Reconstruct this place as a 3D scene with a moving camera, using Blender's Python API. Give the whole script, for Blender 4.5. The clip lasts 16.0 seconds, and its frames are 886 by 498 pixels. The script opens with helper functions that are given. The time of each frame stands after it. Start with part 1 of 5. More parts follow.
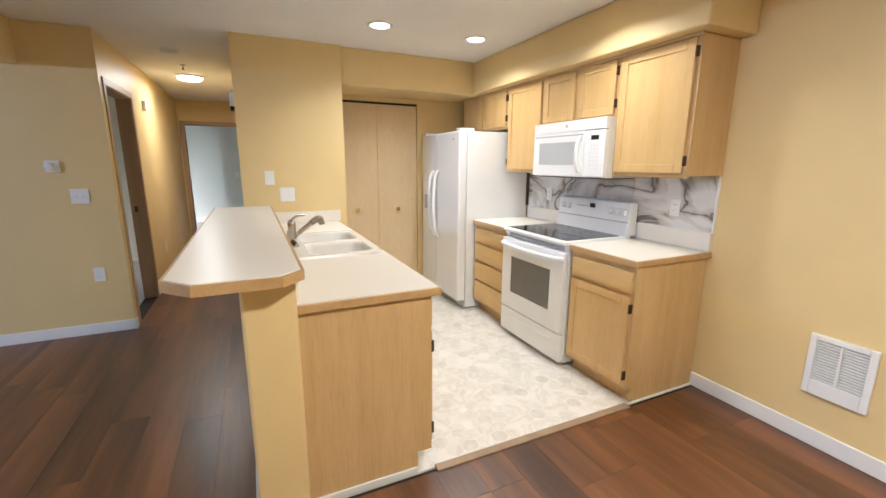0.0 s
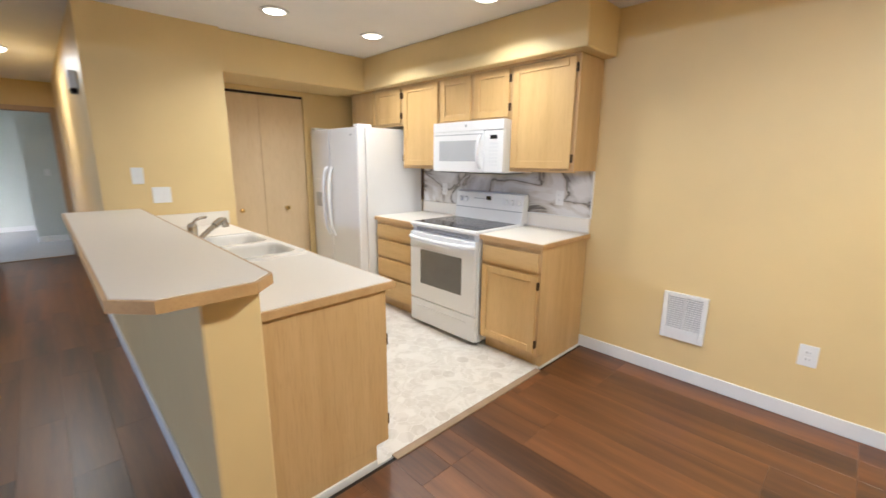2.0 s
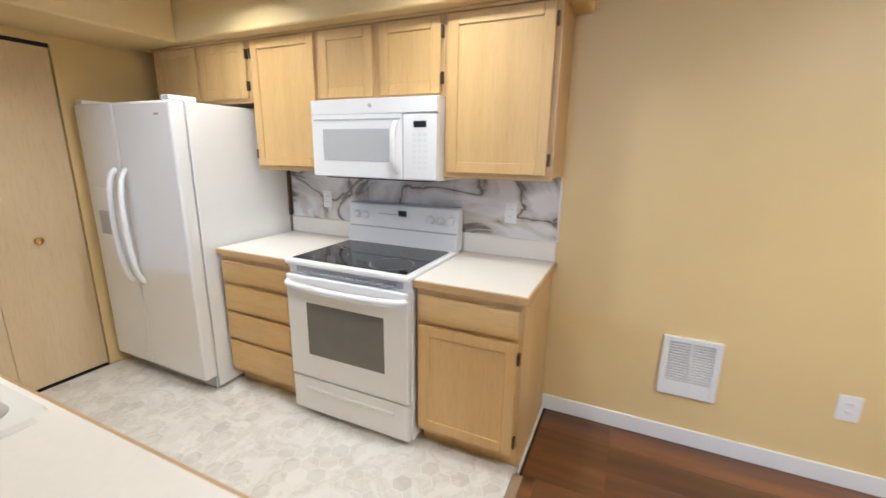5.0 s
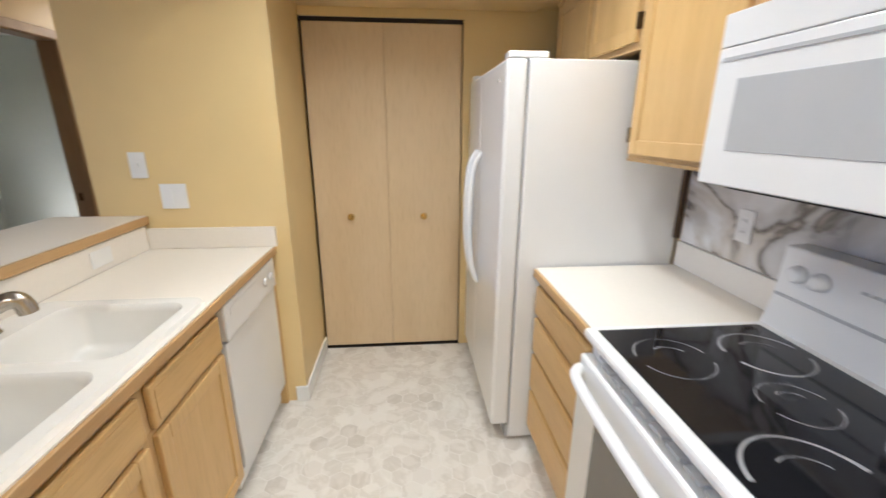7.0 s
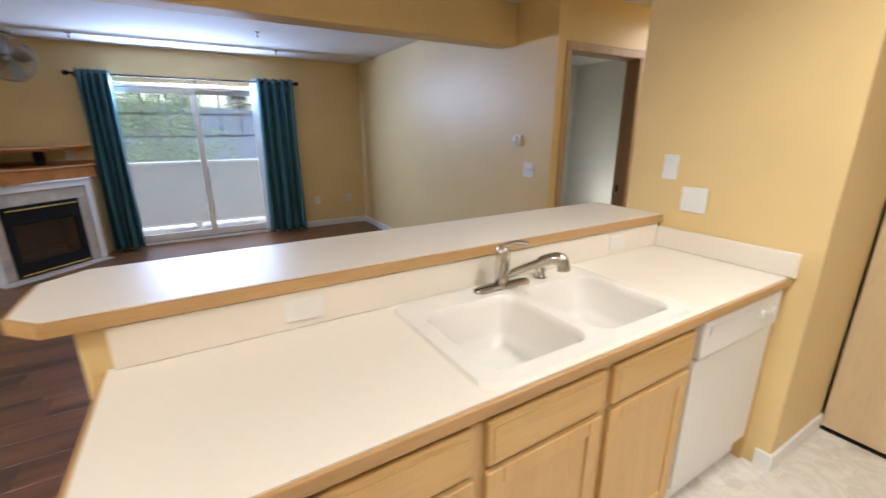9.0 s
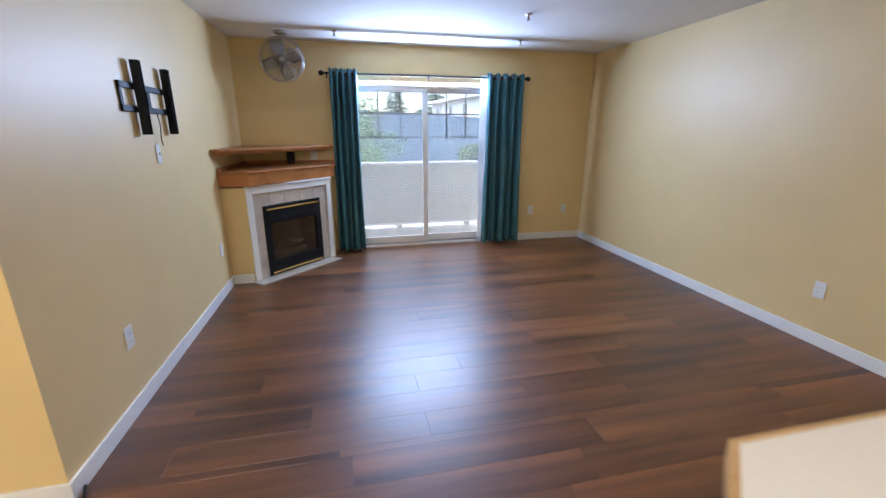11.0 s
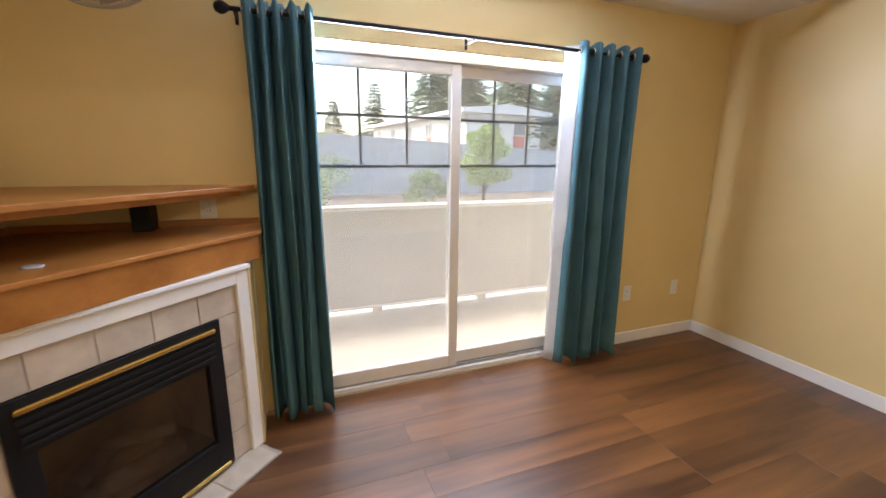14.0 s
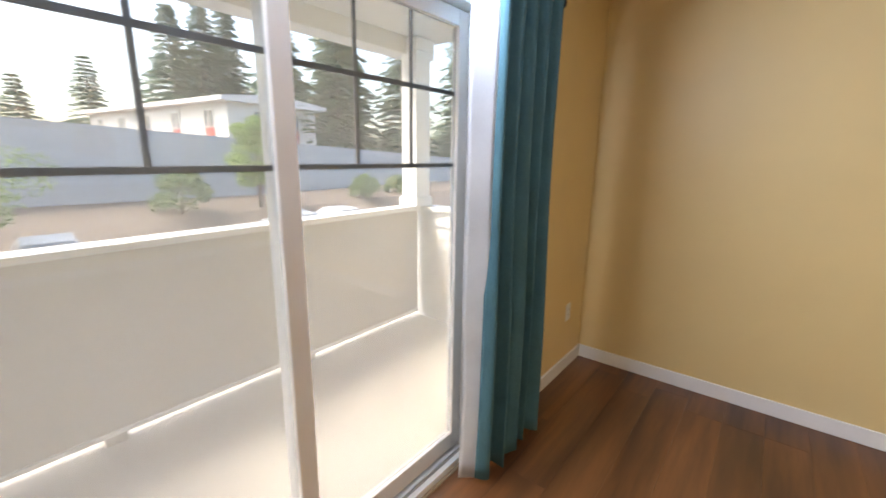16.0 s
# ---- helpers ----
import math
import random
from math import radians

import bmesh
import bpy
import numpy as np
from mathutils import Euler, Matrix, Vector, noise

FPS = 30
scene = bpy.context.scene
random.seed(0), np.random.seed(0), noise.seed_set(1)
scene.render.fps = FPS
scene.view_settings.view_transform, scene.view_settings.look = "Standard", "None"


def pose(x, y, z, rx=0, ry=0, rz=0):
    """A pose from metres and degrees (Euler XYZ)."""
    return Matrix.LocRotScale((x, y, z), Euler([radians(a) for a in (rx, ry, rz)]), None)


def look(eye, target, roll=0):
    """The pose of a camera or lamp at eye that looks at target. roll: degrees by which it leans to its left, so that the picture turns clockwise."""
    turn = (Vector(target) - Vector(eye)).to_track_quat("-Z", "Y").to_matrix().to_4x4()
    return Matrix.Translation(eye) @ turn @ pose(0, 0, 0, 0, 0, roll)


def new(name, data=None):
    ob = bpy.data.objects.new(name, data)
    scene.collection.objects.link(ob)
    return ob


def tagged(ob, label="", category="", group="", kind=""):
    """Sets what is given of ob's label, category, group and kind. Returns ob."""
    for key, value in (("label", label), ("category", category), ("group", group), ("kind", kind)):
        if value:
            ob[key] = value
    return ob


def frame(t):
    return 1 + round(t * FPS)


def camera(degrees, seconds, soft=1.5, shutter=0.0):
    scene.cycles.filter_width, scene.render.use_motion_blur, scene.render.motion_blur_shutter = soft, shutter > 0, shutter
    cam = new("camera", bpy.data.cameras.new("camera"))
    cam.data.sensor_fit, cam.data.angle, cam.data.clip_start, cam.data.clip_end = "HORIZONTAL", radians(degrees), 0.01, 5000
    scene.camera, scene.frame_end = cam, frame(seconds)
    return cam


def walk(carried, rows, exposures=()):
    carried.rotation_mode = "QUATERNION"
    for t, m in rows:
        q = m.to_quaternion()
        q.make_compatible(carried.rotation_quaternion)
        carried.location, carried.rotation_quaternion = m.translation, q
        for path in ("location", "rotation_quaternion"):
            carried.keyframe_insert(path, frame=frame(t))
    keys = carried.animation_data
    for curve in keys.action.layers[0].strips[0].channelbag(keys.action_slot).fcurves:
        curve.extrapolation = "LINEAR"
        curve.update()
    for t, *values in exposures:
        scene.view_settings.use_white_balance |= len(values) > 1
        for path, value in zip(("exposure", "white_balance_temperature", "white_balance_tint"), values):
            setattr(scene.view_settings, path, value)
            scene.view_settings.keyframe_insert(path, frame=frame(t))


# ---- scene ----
cam = camera(94.4, 16.0, shutter=0.3)
METRES, EYE, TILT, LEAN, TURN = 10.1, 1.44, 0.0, 0.0, -24.9
ROWS = [
    (0.0, 0.0, 0.0, 0.0, 0.07, -11.79, -0.31),
    (0.5, -0.0009, 0.0, 0.0015, -0.16, -11.88, -0.4),
    (1.0, -0.0086, -0.0052, 0.0033, -2.16, -11.8, -0.51),
    (1.5, -0.0248, -0.013, 0.0032, -7.21, -11.85, -0.58),
    (2.0, -0.039, -0.0022, -0.0, -19.25, -12.18, -0.54),
    (2.5, -0.056, 0.0115, 0.0002, -36.77, -12.37, -0.66),
    (3.0, -0.0788, 0.0246, -0.0007, -55.51, -12.38, -0.77),
    (5.5, 0.0041, 0.149, 0.0064, -27.56, -14.37, -0.49),
    (6.0, 0.029, 0.1729, 0.0058, -10.37, -15.12, -0.45),
    (6.5, 0.0504, 0.1964, 0.006, 4.26, -15.96, -0.45),
    (7.0, 0.0482, 0.2217, 0.0049, 19.9, -16.68, -0.25),
    (7.5, 0.0418, 0.2402, 0.0042, 38.01, -16.95, -0.09),
    (8.0, 0.0402, 0.2514, 0.0049, 55.97, -16.92, 0.16),
    (8.5, 0.0373, 0.2458, 0.0037, 71.39, -16.73, 0.22),
    (9.0, 0.0431, 0.2211, 0.0053, 83.92, -16.36, 0.09),
    (9.5, 0.0467, 0.1855, 0.0059, 94.16, -16.23, -0.0),
    (10.0, 0.0265, 0.152, 0.004, 102.42, -16.12, -0.09),
    (12.5, -0.1575, 0.024, 0.0029, 100.08, -14.66, -0.46),
    (13.0, -0.2039, 0.0016, 0.0026, 97.02, -13.97, -0.55),
    (13.5, -0.2478, -0.0163, 0.0034, 95.48, -13.04, -0.53),
    (14.0, -0.2938, -0.0293, 0.0021, 93.87, -12.76, -0.55),
    (14.5, -0.3376, -0.0432, 0.0014, 91.74, -12.72, -0.64),
    (15.0, -0.376, -0.0525, 0.0, 86.5, -12.72, -0.66),
    (15.5, -0.409, -0.054, -0.0001, 77.36, -12.69, -0.63),
    (16.0, -0.4348, -0.0508, -0.0002, 63.75, -12.85, -0.77),
]
walk(cam, [(t, pose(0, 0, EYE, TILT, LEAN, TURN) @ pose(METRES * x, METRES * y, METRES * z, 90 + pitch, roll, yaw)) for t, x, y, z, yaw, pitch, roll in ROWS],
     [(0.0, 2.65, 5800, 10), (3.2, 2.5, 5650, 10), (6.5, 2.38, 5600, 10), (9.0, 2.58, 6050, 12), (10.2, 2.72, 5750, 10), (12.5, 3.15, 7200, 14),
      (13.5, 3.1, 8300, 15), (14.5, 3.1, 8100, 15), (16.0, 2.85, 8300, 15)])
# ---- world, sun, large lights ----
world = bpy.data.worlds.new("world")
scene.world = world
world.use_nodes = True
wn = world.node_tree
sky = wn.nodes.new("ShaderNodeTexSky")
sky.sky_type, sky.sun_disc = "NISHITA", False
sky.sun_elevation, sky.sun_rotation = radians(48), radians(225)
sky.air_density, sky.dust_density, sky.ozone_density = 1.0, 4.0, 1.0
wn.links.new(sky.outputs[0], wn.nodes["Background"].inputs[0])
wn.nodes["Background"].inputs[1].default_value = 0.15
sun_data = bpy.data.lights.new("sun", "SUN")
sun_data.energy, sun_data.angle, sun_data.color = 1.2, radians(22), (1.0, 0.96, 0.9)
sun = new("sun", sun_data)
sun.matrix_world = look((-30, -30, 47), (0, 0, 0))

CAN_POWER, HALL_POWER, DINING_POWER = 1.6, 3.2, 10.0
WARM = (1.0, 0.95, 0.85)


def disc_lamp(name, x, y, z, size, power, colour=WARM, spread=180):
    d = bpy.data.lights.new(name, "AREA")
    d.shape, d.size, d.energy, d.color, d.spread = "DISK", size, power, colour, radians(spread)
    ob = new(name, d)
    ob.location = (x, y, z)
    return ob


CANS = [(0.96, 3.2), (1.77, 3.2), (1.8, 2.0)]
for cx, cy in CANS:
    disc_lamp("can_light", cx, cy, 2.405, 0.13, CAN_POWER, spread=135)
# added strip lamp at the head of the sliding door, stands in for sky light
head = bpy.data.lights.new("sky_stand_in", "AREA")
head.shape, head.size, head.size_y, head.energy, head.color = "RECTANGLE", 1.5, 0.03, 16.0, (0.50, 0.655, 1.0)
sky_stand_in = new("sky_stand_in", head)
sky_stand_in.matrix_world = pose(-5.176, 1.92, 2.026, 0, 0, -90) @ pose(0, 0, 0, 80, 0, 0)
disc_lamp("hall_light", -0.56, 6.0, 2.37, 0.24, HALL_POWER)
# unseen fixture, assumed here to light the east wall and dining floor
disc_lamp("assumed_dining_light", 0.75, -0.15, 2.37, 0.30, DINING_POWER)


# ---- materials ----
def material(name, rough=0.5, metal=0.0, spec=0.5):
    m = bpy.data.materials.new(name)
    m.use_nodes = True
    b = m.node_tree.nodes["Principled BSDF"]
    b.inputs["Roughness"].default_value = rough
    b.inputs["Metallic"].default_value = metal
    b.inputs["Specular IOR Level"].default_value = spec
    return m, m.node_tree, b


def put_node(nt, kind, **values):
    n = nt.nodes.new(kind)
    for k, v in values.items():
        n.inputs[k.replace("_", " ")].default_value = v
    return n


def coords(nt, scale=(1, 1, 1), rot=(0, 0, 0)):
    geo = nt.nodes.new("ShaderNodeNewGeometry")
    mp = nt.nodes.new("ShaderNodeMapping")
    mp.inputs["Scale"].default_value = scale
    mp.inputs["Rotation"].default_value = rot
    nt.links.new(geo.outputs["Position"], mp.inputs["Vector"])
    return mp.outputs[0]


def ramp(nt, fac, stops):
    r = nt.nodes.new("ShaderNodeValToRGB")
    e = r.color_ramp.elements
    while len(e) < len(stops):
        e.new(0.5)
    for el, (p, c) in zip(e, stops):
        el.position, el.color = p, (*c, 1)
    nt.links.new(fac, r.inputs[0])
    return r.outputs[0]


def noise_of(nt, vec, scale, detail=4, rough=0.55):
    n = put_node(nt, "ShaderNodeTexNoise", Scale=scale, Detail=detail, Roughness=rough)
    nt.links.new(vec, n.inputs["Vector"])
    return n.outputs["Fac"]


def mixed(nt, fac, a, b, blend="MIX"):
    m = nt.nodes.new("ShaderNodeMix")
    m.data_type, m.blend_type = "RGBA", blend
    for sock, v in ((m.inputs[0], fac), (m.inputs[6], a), (m.inputs[7], b)):
        if isinstance(v, (int, float)):
            sock.default_value = v
        elif isinstance(v, tuple):
            sock.default_value = (*v, 1)
        else:
            nt.links.new(v, sock)
    return m.outputs[2]


def relief(nt, b, height, strength=0.1, distance=0.002):
    bp = nt.nodes.new("ShaderNodeBump")
    bp.inputs["Strength"].default_value, bp.inputs["Distance"].default_value = strength, distance
    nt.links.new(height, bp.inputs["Height"])
    nt.links.new(bp.outputs[0], b.inputs["Normal"])


def rough_map(nt, b, fac, lo, hi):
    mr = nt.nodes.new("ShaderNodeMapRange")
    mr.inputs["To Min"].default_value, mr.inputs["To Max"].default_value = lo, hi
    nt.links.new(fac, mr.inputs["Value"])
    nt.links.new(mr.outputs[0], b.inputs["Roughness"])


def mat_plain(name, colour, rough=0.45, metal=0.0, vary=0.06, scale=6.0, bump=0.05, spec=0.5):
    m, nt, b = material(name, rough, metal, spec)
    v = coords(nt)
    big, fine = noise_of(nt, v, scale), noise_of(nt, v, scale * 30)
    lo, hi = tuple(c * (1 - vary) for c in colour), tuple(min(1, c * (1 + vary)) for c in colour)
    c = ramp(nt, big, [(0.3, lo), (0.7, hi)])
    nt.links.new(mixed(nt, vary * 0.6, c, fine, "OVERLAY") if vary > 0.01 else c, b.inputs["Base Color"])
    if vary > 0.01:
        rough_map(nt, b, big, max(0.02, rough - 0.05), rough + 0.06)
    if bump:
        relief(nt, b, fine, bump, 0.001)
    return m


def mat_paint(name, colour, bump=0.25, rough=(0.38, 0.52)):
    """Rolled wall paint with orange-peel texture and faint scuffs."""
    m, nt, b = material(name, 0.42)
    v = coords(nt)
    peel, cloud, scuff = noise_of(nt, v, 210, 2), noise_of(nt, v, 1.3), noise_of(nt, v, 17, 6, 0.7)
    lo, hi = tuple(c * 0.95 for c in colour), tuple(min(1, c * 1.04) for c in colour)
    c = ramp(nt, cloud, [(0.3, lo), (0.7, hi)])
    s = ramp(nt, scuff, [(0.66, (1, 1, 1)), (0.78, (0.94, 0.93, 0.91))])
    nt.links.new(mixed(nt, 1.0, c, s, "MULTIPLY"), b.inputs["Base Color"])
    rough_map(nt, b, scuff, *rough)
    relief(nt, b, peel, bump, 0.0012)
    return m


def mat_wood(name, dark, light, grain_axis="z", rough=0.4, figure=1.0, by_object=0.0, spread=0.22):
    """Wood whose grain runs along one world axis."""
    m, nt, b = material(name, rough)
    sc = {"x": (0.7, 9, 9), "y": (9, 0.7, 9), "z": (9, 9, 0.7)}[grain_axis]
    v = coords(nt, sc)
    if by_object:
        info = nt.nodes.new("ShaderNodeObjectInfo")
        off = nt.nodes.new("ShaderNodeVectorMath")
        off.operation = "MULTIPLY_ADD"
        comb = nt.nodes.new("ShaderNodeCombineXYZ")
        for i in range(3):
            nt.links.new(info.outputs["Random"], comb.inputs[i])
        nt.links.new(comb.outputs[0], off.inputs[0])
        off.inputs[1].default_value = (37, 61, 53)
        nt.links.new(v, off.inputs[2])
        v = off.outputs[0]
    bands = noise_of(nt, v, 1.1 * figure, 5, 0.6)
    pores = noise_of(nt, v, 13, 3, 0.6)
    cloud = noise_of(nt, coords(nt), 2.2)
    c = ramp(nt, bands, [(0.5 - spread, dark), (0.5, tuple((p + q) / 2 for p, q in zip(dark, light))), (0.5 + spread, light)])
    p = ramp(nt, pores, [(0.3, (0.82, 0.78, 0.74)), (0.5, (1, 1, 1))])
    c = mixed(nt, 0.5, c, p, "MULTIPLY")
    c = mixed(nt, 0.25, c, ramp(nt, cloud, [(0.3, (0.75, 0.73, 0.7)), (0.7, (1, 1, 1))]), "MULTIPLY")
    if by_object:
        tone = ramp(nt, info.outputs["Random"], [(0.0, (1 - by_object,) * 3), (1.0, (1, 1, 1))])
        c = mixed(nt, 1.0, c, tone, "MULTIPLY")
    nt.links.new(c, b.inputs["Base Color"])
    rough_map(nt, b, bands, rough - 0.05, rough + 0.08)
    relief(nt, b, pores, 0.03, 0.0004)
    return m


def mat_marble(name):
    m, nt, b = material(name, 0.12)
    v = coords(nt, (1, 1, 1.9), (radians(28), 0, 0))
    w = put_node(nt, "ShaderNodeTexNoise", Scale=1.5, Detail=6, Roughness=0.5, Distortion=1.1)
    nt.links.new(v, w.inputs["Vector"])
    vein = ramp(nt, w.outputs["Fac"], [(0.40, (0.80, 0.79, 0.77)), (0.48, (0.55, 0.53, 0.50)), (0.505, (0.14, 0.12, 0.10)),
                                       (0.53, (0.60, 0.55, 0.48)), (0.60, (0.82, 0.81, 0.79))])
    cloud = ramp(nt, noise_of(nt, v, 2.0), [(0.3, (0.72, 0.71, 0.70)), (0.7, (1, 1, 1))])
    nt.links.new(mixed(nt, 0.8, vein, cloud, "MULTIPLY"), b.inputs["Base Color"])
    return m


def mat_island(name, stops, rough=0.35, vein=0.3, scale=11.0, swirl=2.0):
    """Pieces whose tone differs from one to the next."""
    m, nt, b = material(name, rough)
    geo = nt.nodes.new("ShaderNodeNewGeometry")
    v = coords(nt)
    c = ramp(nt, geo.outputs["Random Per Island"], stops)
    w = put_node(nt, "ShaderNodeTexNoise", Scale=scale, Detail=5, Roughness=0.6, Distortion=swirl)
    nt.links.new(v, w.inputs["Vector"])
    veins = ramp(nt, w.outputs["Fac"], [(0.40, (1, 1, 1)), (0.50, (0.70, 0.67, 0.62)), (0.56, (1, 1, 1))])
    nt.links.new(mixed(nt, vein, c, veins, "MULTIPLY"), b.inputs["Base Color"])
    rough_map(nt, b, noise_of(nt, v, 9), rough - 0.06, rough + 0.1)
    return m


def mat_glass(name, tint=(1, 1, 1), gloss=0.08):
    """Thin clear pane: mostly see-through with a little mirror gloss."""
    m = bpy.data.materials.new(name)
    m.use_nodes = True
    nt = m.node_tree
    nt.nodes.remove(nt.nodes["Principled BSDF"])
    t, g, mx = nt.nodes.new("ShaderNodeBsdfTransparent"), nt.nodes.new("ShaderNodeBsdfGlossy"), nt.nodes.new("ShaderNodeMixShader")
    t.inputs[0].default_value = (*tint, 1)
    g.inputs["Roughness"].default_value = 0.02
    mx.inputs[0].default_value = gloss
    nt.links.new(t.outputs[0], mx.inputs[1])
    nt.links.new(g.outputs[0], mx.inputs[2])
    nt.links.new(mx.outputs[0], nt.nodes["Material Output"].inputs[0])
    return m


def mat_glow(name, colour, strength):
    m, nt, b = material(name, 0.5)
    b.inputs["Base Color"].default_value = (0.9, 0.9, 0.9, 1)
    b.inputs["Emission Color"].default_value = (*colour, 1)
    b.inputs["Emission Strength"].default_value = strength
    return m


def mat_fabric(name, colour, weave=900.0):
    m, nt, b = material(name, 0.75, 0, 0.25)
    v = coords(nt)
    w = noise_of(nt, coords(nt, (1, 1, 0.25)), weave * 0.4, 2)
    c = ramp(nt, noise_of(nt, v, 5), [(0.3, tuple(x * 0.85 for x in colour)), (0.7, tuple(x * 1.1 for x in colour))])
    nt.links.new(mixed(nt, 0.25, c, w, "OVERLAY"), b.inputs["Base Color"])
    relief(nt, b, w, 0.3, 0.001)
    return m


def mat_leaf(name, dark, light):
    m, nt, b = material(name, 0.6)
    geo = nt.nodes.new("ShaderNodeNewGeometry")
    c = ramp(nt, geo.outputs["Random Per Island"], [(0, dark), (1, light)])
    nt.links.new(c, b.inputs["Base Color"])
    b.inputs["Transmission Weight"].default_value = 0.0
    return m


PAINT = mat_paint("wall_paint", (0.74, 0.565, 0.275))
CEIL = mat_paint("ceiling_paint", (0.78, 0.76, 0.73), 0.5, (0.75, 0.9))
PALE = mat_paint("pale_paint", (0.68, 0.71, 0.66))
TRIM = mat_plain("white_trim", (0.80, 0.80, 0.78), 0.35, bump=0.02, vary=0.03)
LAMIN = mat_plain("laminate", (0.80, 0.75, 0.67), 0.33, vary=0.014, scale=60, bump=0.04)
WHITE = mat_plain("appliance_white", (0.80, 0.80, 0.79), 0.28, vary=0.01, bump=0)
GREY_WHITE = mat_plain("appliance_grey", (0.48, 0.49, 0.50), 0.2, vary=0.03, bump=0)
SINKM = mat_plain("sink_enamel", (0.80, 0.78, 0.73), 0.16, vary=0.02, bump=0)
MAPLE = mat_wood("maple", (0.61, 0.39, 0.15), (0.72, 0.495, 0.215), "z", 0.36, 0.8)
MAPLE_H = mat_wood("maple_flat", (0.61, 0.39, 0.15), (0.72, 0.495, 0.215), "y", 0.36, 0.8)
MAPLE_END = mat_wood("maple_panel", (0.54, 0.35, 0.15), (0.66, 0.46, 0.22), "z", 0.38, 1.2)
BIFOLD = mat_wood("bifold_veneer", (0.66, 0.50, 0.30), (0.71, 0.56, 0.36), "z", 0.42, 0.6)
EDGE = mat_wood("counter_edge_wood", (0.43, 0.26, 0.105), (0.60, 0.39, 0.18), "y", 0.4, 0.8)
TAUPE = mat_wood("taupe_door_wood", (0.27, 0.18, 0.11), (0.40, 0.28, 0.18), "z", 0.45, 0.7)
CASING = mat_wood("casing_wood", (0.40, 0.27, 0.16), (0.54, 0.38, 0.24), "z", 0.42, 0.8)
ORANGE = mat_wood("cherry_mantel", (0.31, 0.105, 0.022), (0.49, 0.20, 0.05), "y", 0.3, 0.8)
PLANK = mat_wood("plank_floor", (0.06, 0.020, 0.007), (0.26, 0.10, 0.031), "y", 0.36, 0.62, by_object=0.25, spread=0.17)
PLANK.node_tree.nodes["Principled BSDF"].inputs["Specular IOR Level"].default_value = 0.8
GAP = mat_plain("dark_gap", (0.02, 0.015, 0.012), 0.7, bump=0)
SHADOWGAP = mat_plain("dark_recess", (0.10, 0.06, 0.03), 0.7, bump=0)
MARBLE = mat_marble("marble")
HEX = mat_island("hex_vinyl", [(0, (0.66, 0.62, 0.56)), (0.2, (0.72, 0.68, 0.62)), (0.6, (0.79, 0.76, 0.70)), (1, (0.74, 0.70, 0.64))], 0.36, 0.45, 5.0, 0.7)
ENTRY = mat_island("entry_tile", [(0, (0.58, 0.47, 0.33)), (1, (0.68, 0.57, 0.42))], 0.3, 0.4)
GROUT = mat_plain("grout", (0.42, 0.37, 0.31), 0.8)
FTILE = mat_plain("fire_tile", (0.52, 0.45, 0.37), 0.35, vary=0.16, scale=9)
NICKEL = mat_plain("brushed_nickel", (0.50, 0.46, 0.40), 0.26, 1.0, bump=0.02)
STEEL = mat_plain("grey_steel", (0.42, 0.40, 0.36), 0.33, 1.0, bump=0.02)
BRASS = mat_plain("brass", (0.72, 0.50, 0.18), 0.22, 1.0, bump=0)
BRONZE = mat_plain("hinge_bronze", (0.10, 0.065, 0.035), 0.4, 0.8, bump=0)
BLACK = mat_plain("black_metal", (0.010, 0.010, 0.011), 0.5, 0.0, bump=0.03, spec=0.2)
BLACKGLASS = mat_plain("black_glass", (0.012, 0.012, 0.014), 0.05, bump=0, vary=0.02)
RING = mat_plain("burner_ring", (0.30, 0.30, 0.31), 0.25, bump=0)
OVENGLASS = mat_plain("oven_glass", (0.16, 0.15, 0.13), 0.06, bump=0)
FIREGLASS = mat_plain("fire_glass", (0.05, 0.045, 0.04), 0.08, bump=0)
LOG = mat_plain("ceramic_log", (0.22, 0.17, 0.13), 0.9, vary=0.3, scale=14, bump=0.6)
TEAL = mat_fabric("teal_curtain", (0.062, 0.165, 0.20))
LINING = mat_fabric("curtain_lining", (0.74, 0.75, 0.76))
lt = LINING.node_tree
see, half = lt.nodes.new("ShaderNodeBsdfTranslucent"), lt.nodes.new("ShaderNodeMixShader")
see.inputs[0].default_value = (0.78, 0.80, 0.82, 1)
lt.links.new(lt.nodes["Principled BSDF"].outputs[0], half.inputs[1])
lt.links.new(see.outputs[0], half.inputs[2])
lt.links.new(half.outputs[0], lt.nodes["Material Output"].inputs[0])
VINYL = mat_plain("vinyl_frame", (0.80, 0.79, 0.77), 0.35, vary=0.03)
MUNTIN = mat_plain("muntin_bar", (0.30, 0.28, 0.26), 0.4)
# tint darkens and cools the view out against the brighter room
GLASS = mat_glass("pane_glass", (0.70, 0.76, 0.81), 0.04)
gt = GLASS.node_tree  # white haze of window glare, mixed into the panes
haze, veil = gt.nodes.new("ShaderNodeBsdfTranslucent"), gt.nodes.new("ShaderNodeMixShader")
haze.inputs[0].default_value, veil.inputs[0].default_value = (0.85, 0.87, 0.88, 1), 0.12
gt.links.new(gt.nodes["Mix Shader"].outputs[0], veil.inputs[1])
gt.links.new(haze.outputs[0], veil.inputs[2])
gt.links.new(veil.outputs[0], gt.nodes["Material Output"].inputs[0])
STUCCO = mat_paint("balcony_stucco", (0.50, 0.47, 0.44), 0.6)
DECK = mat_plain("balcony_deck", (0.52, 0.48, 0.43), 0.6, vary=0.1, scale=2, bump=0.3)
SIDING = mat_plain("white_siding", (0.78, 0.78, 0.77), 0.5)
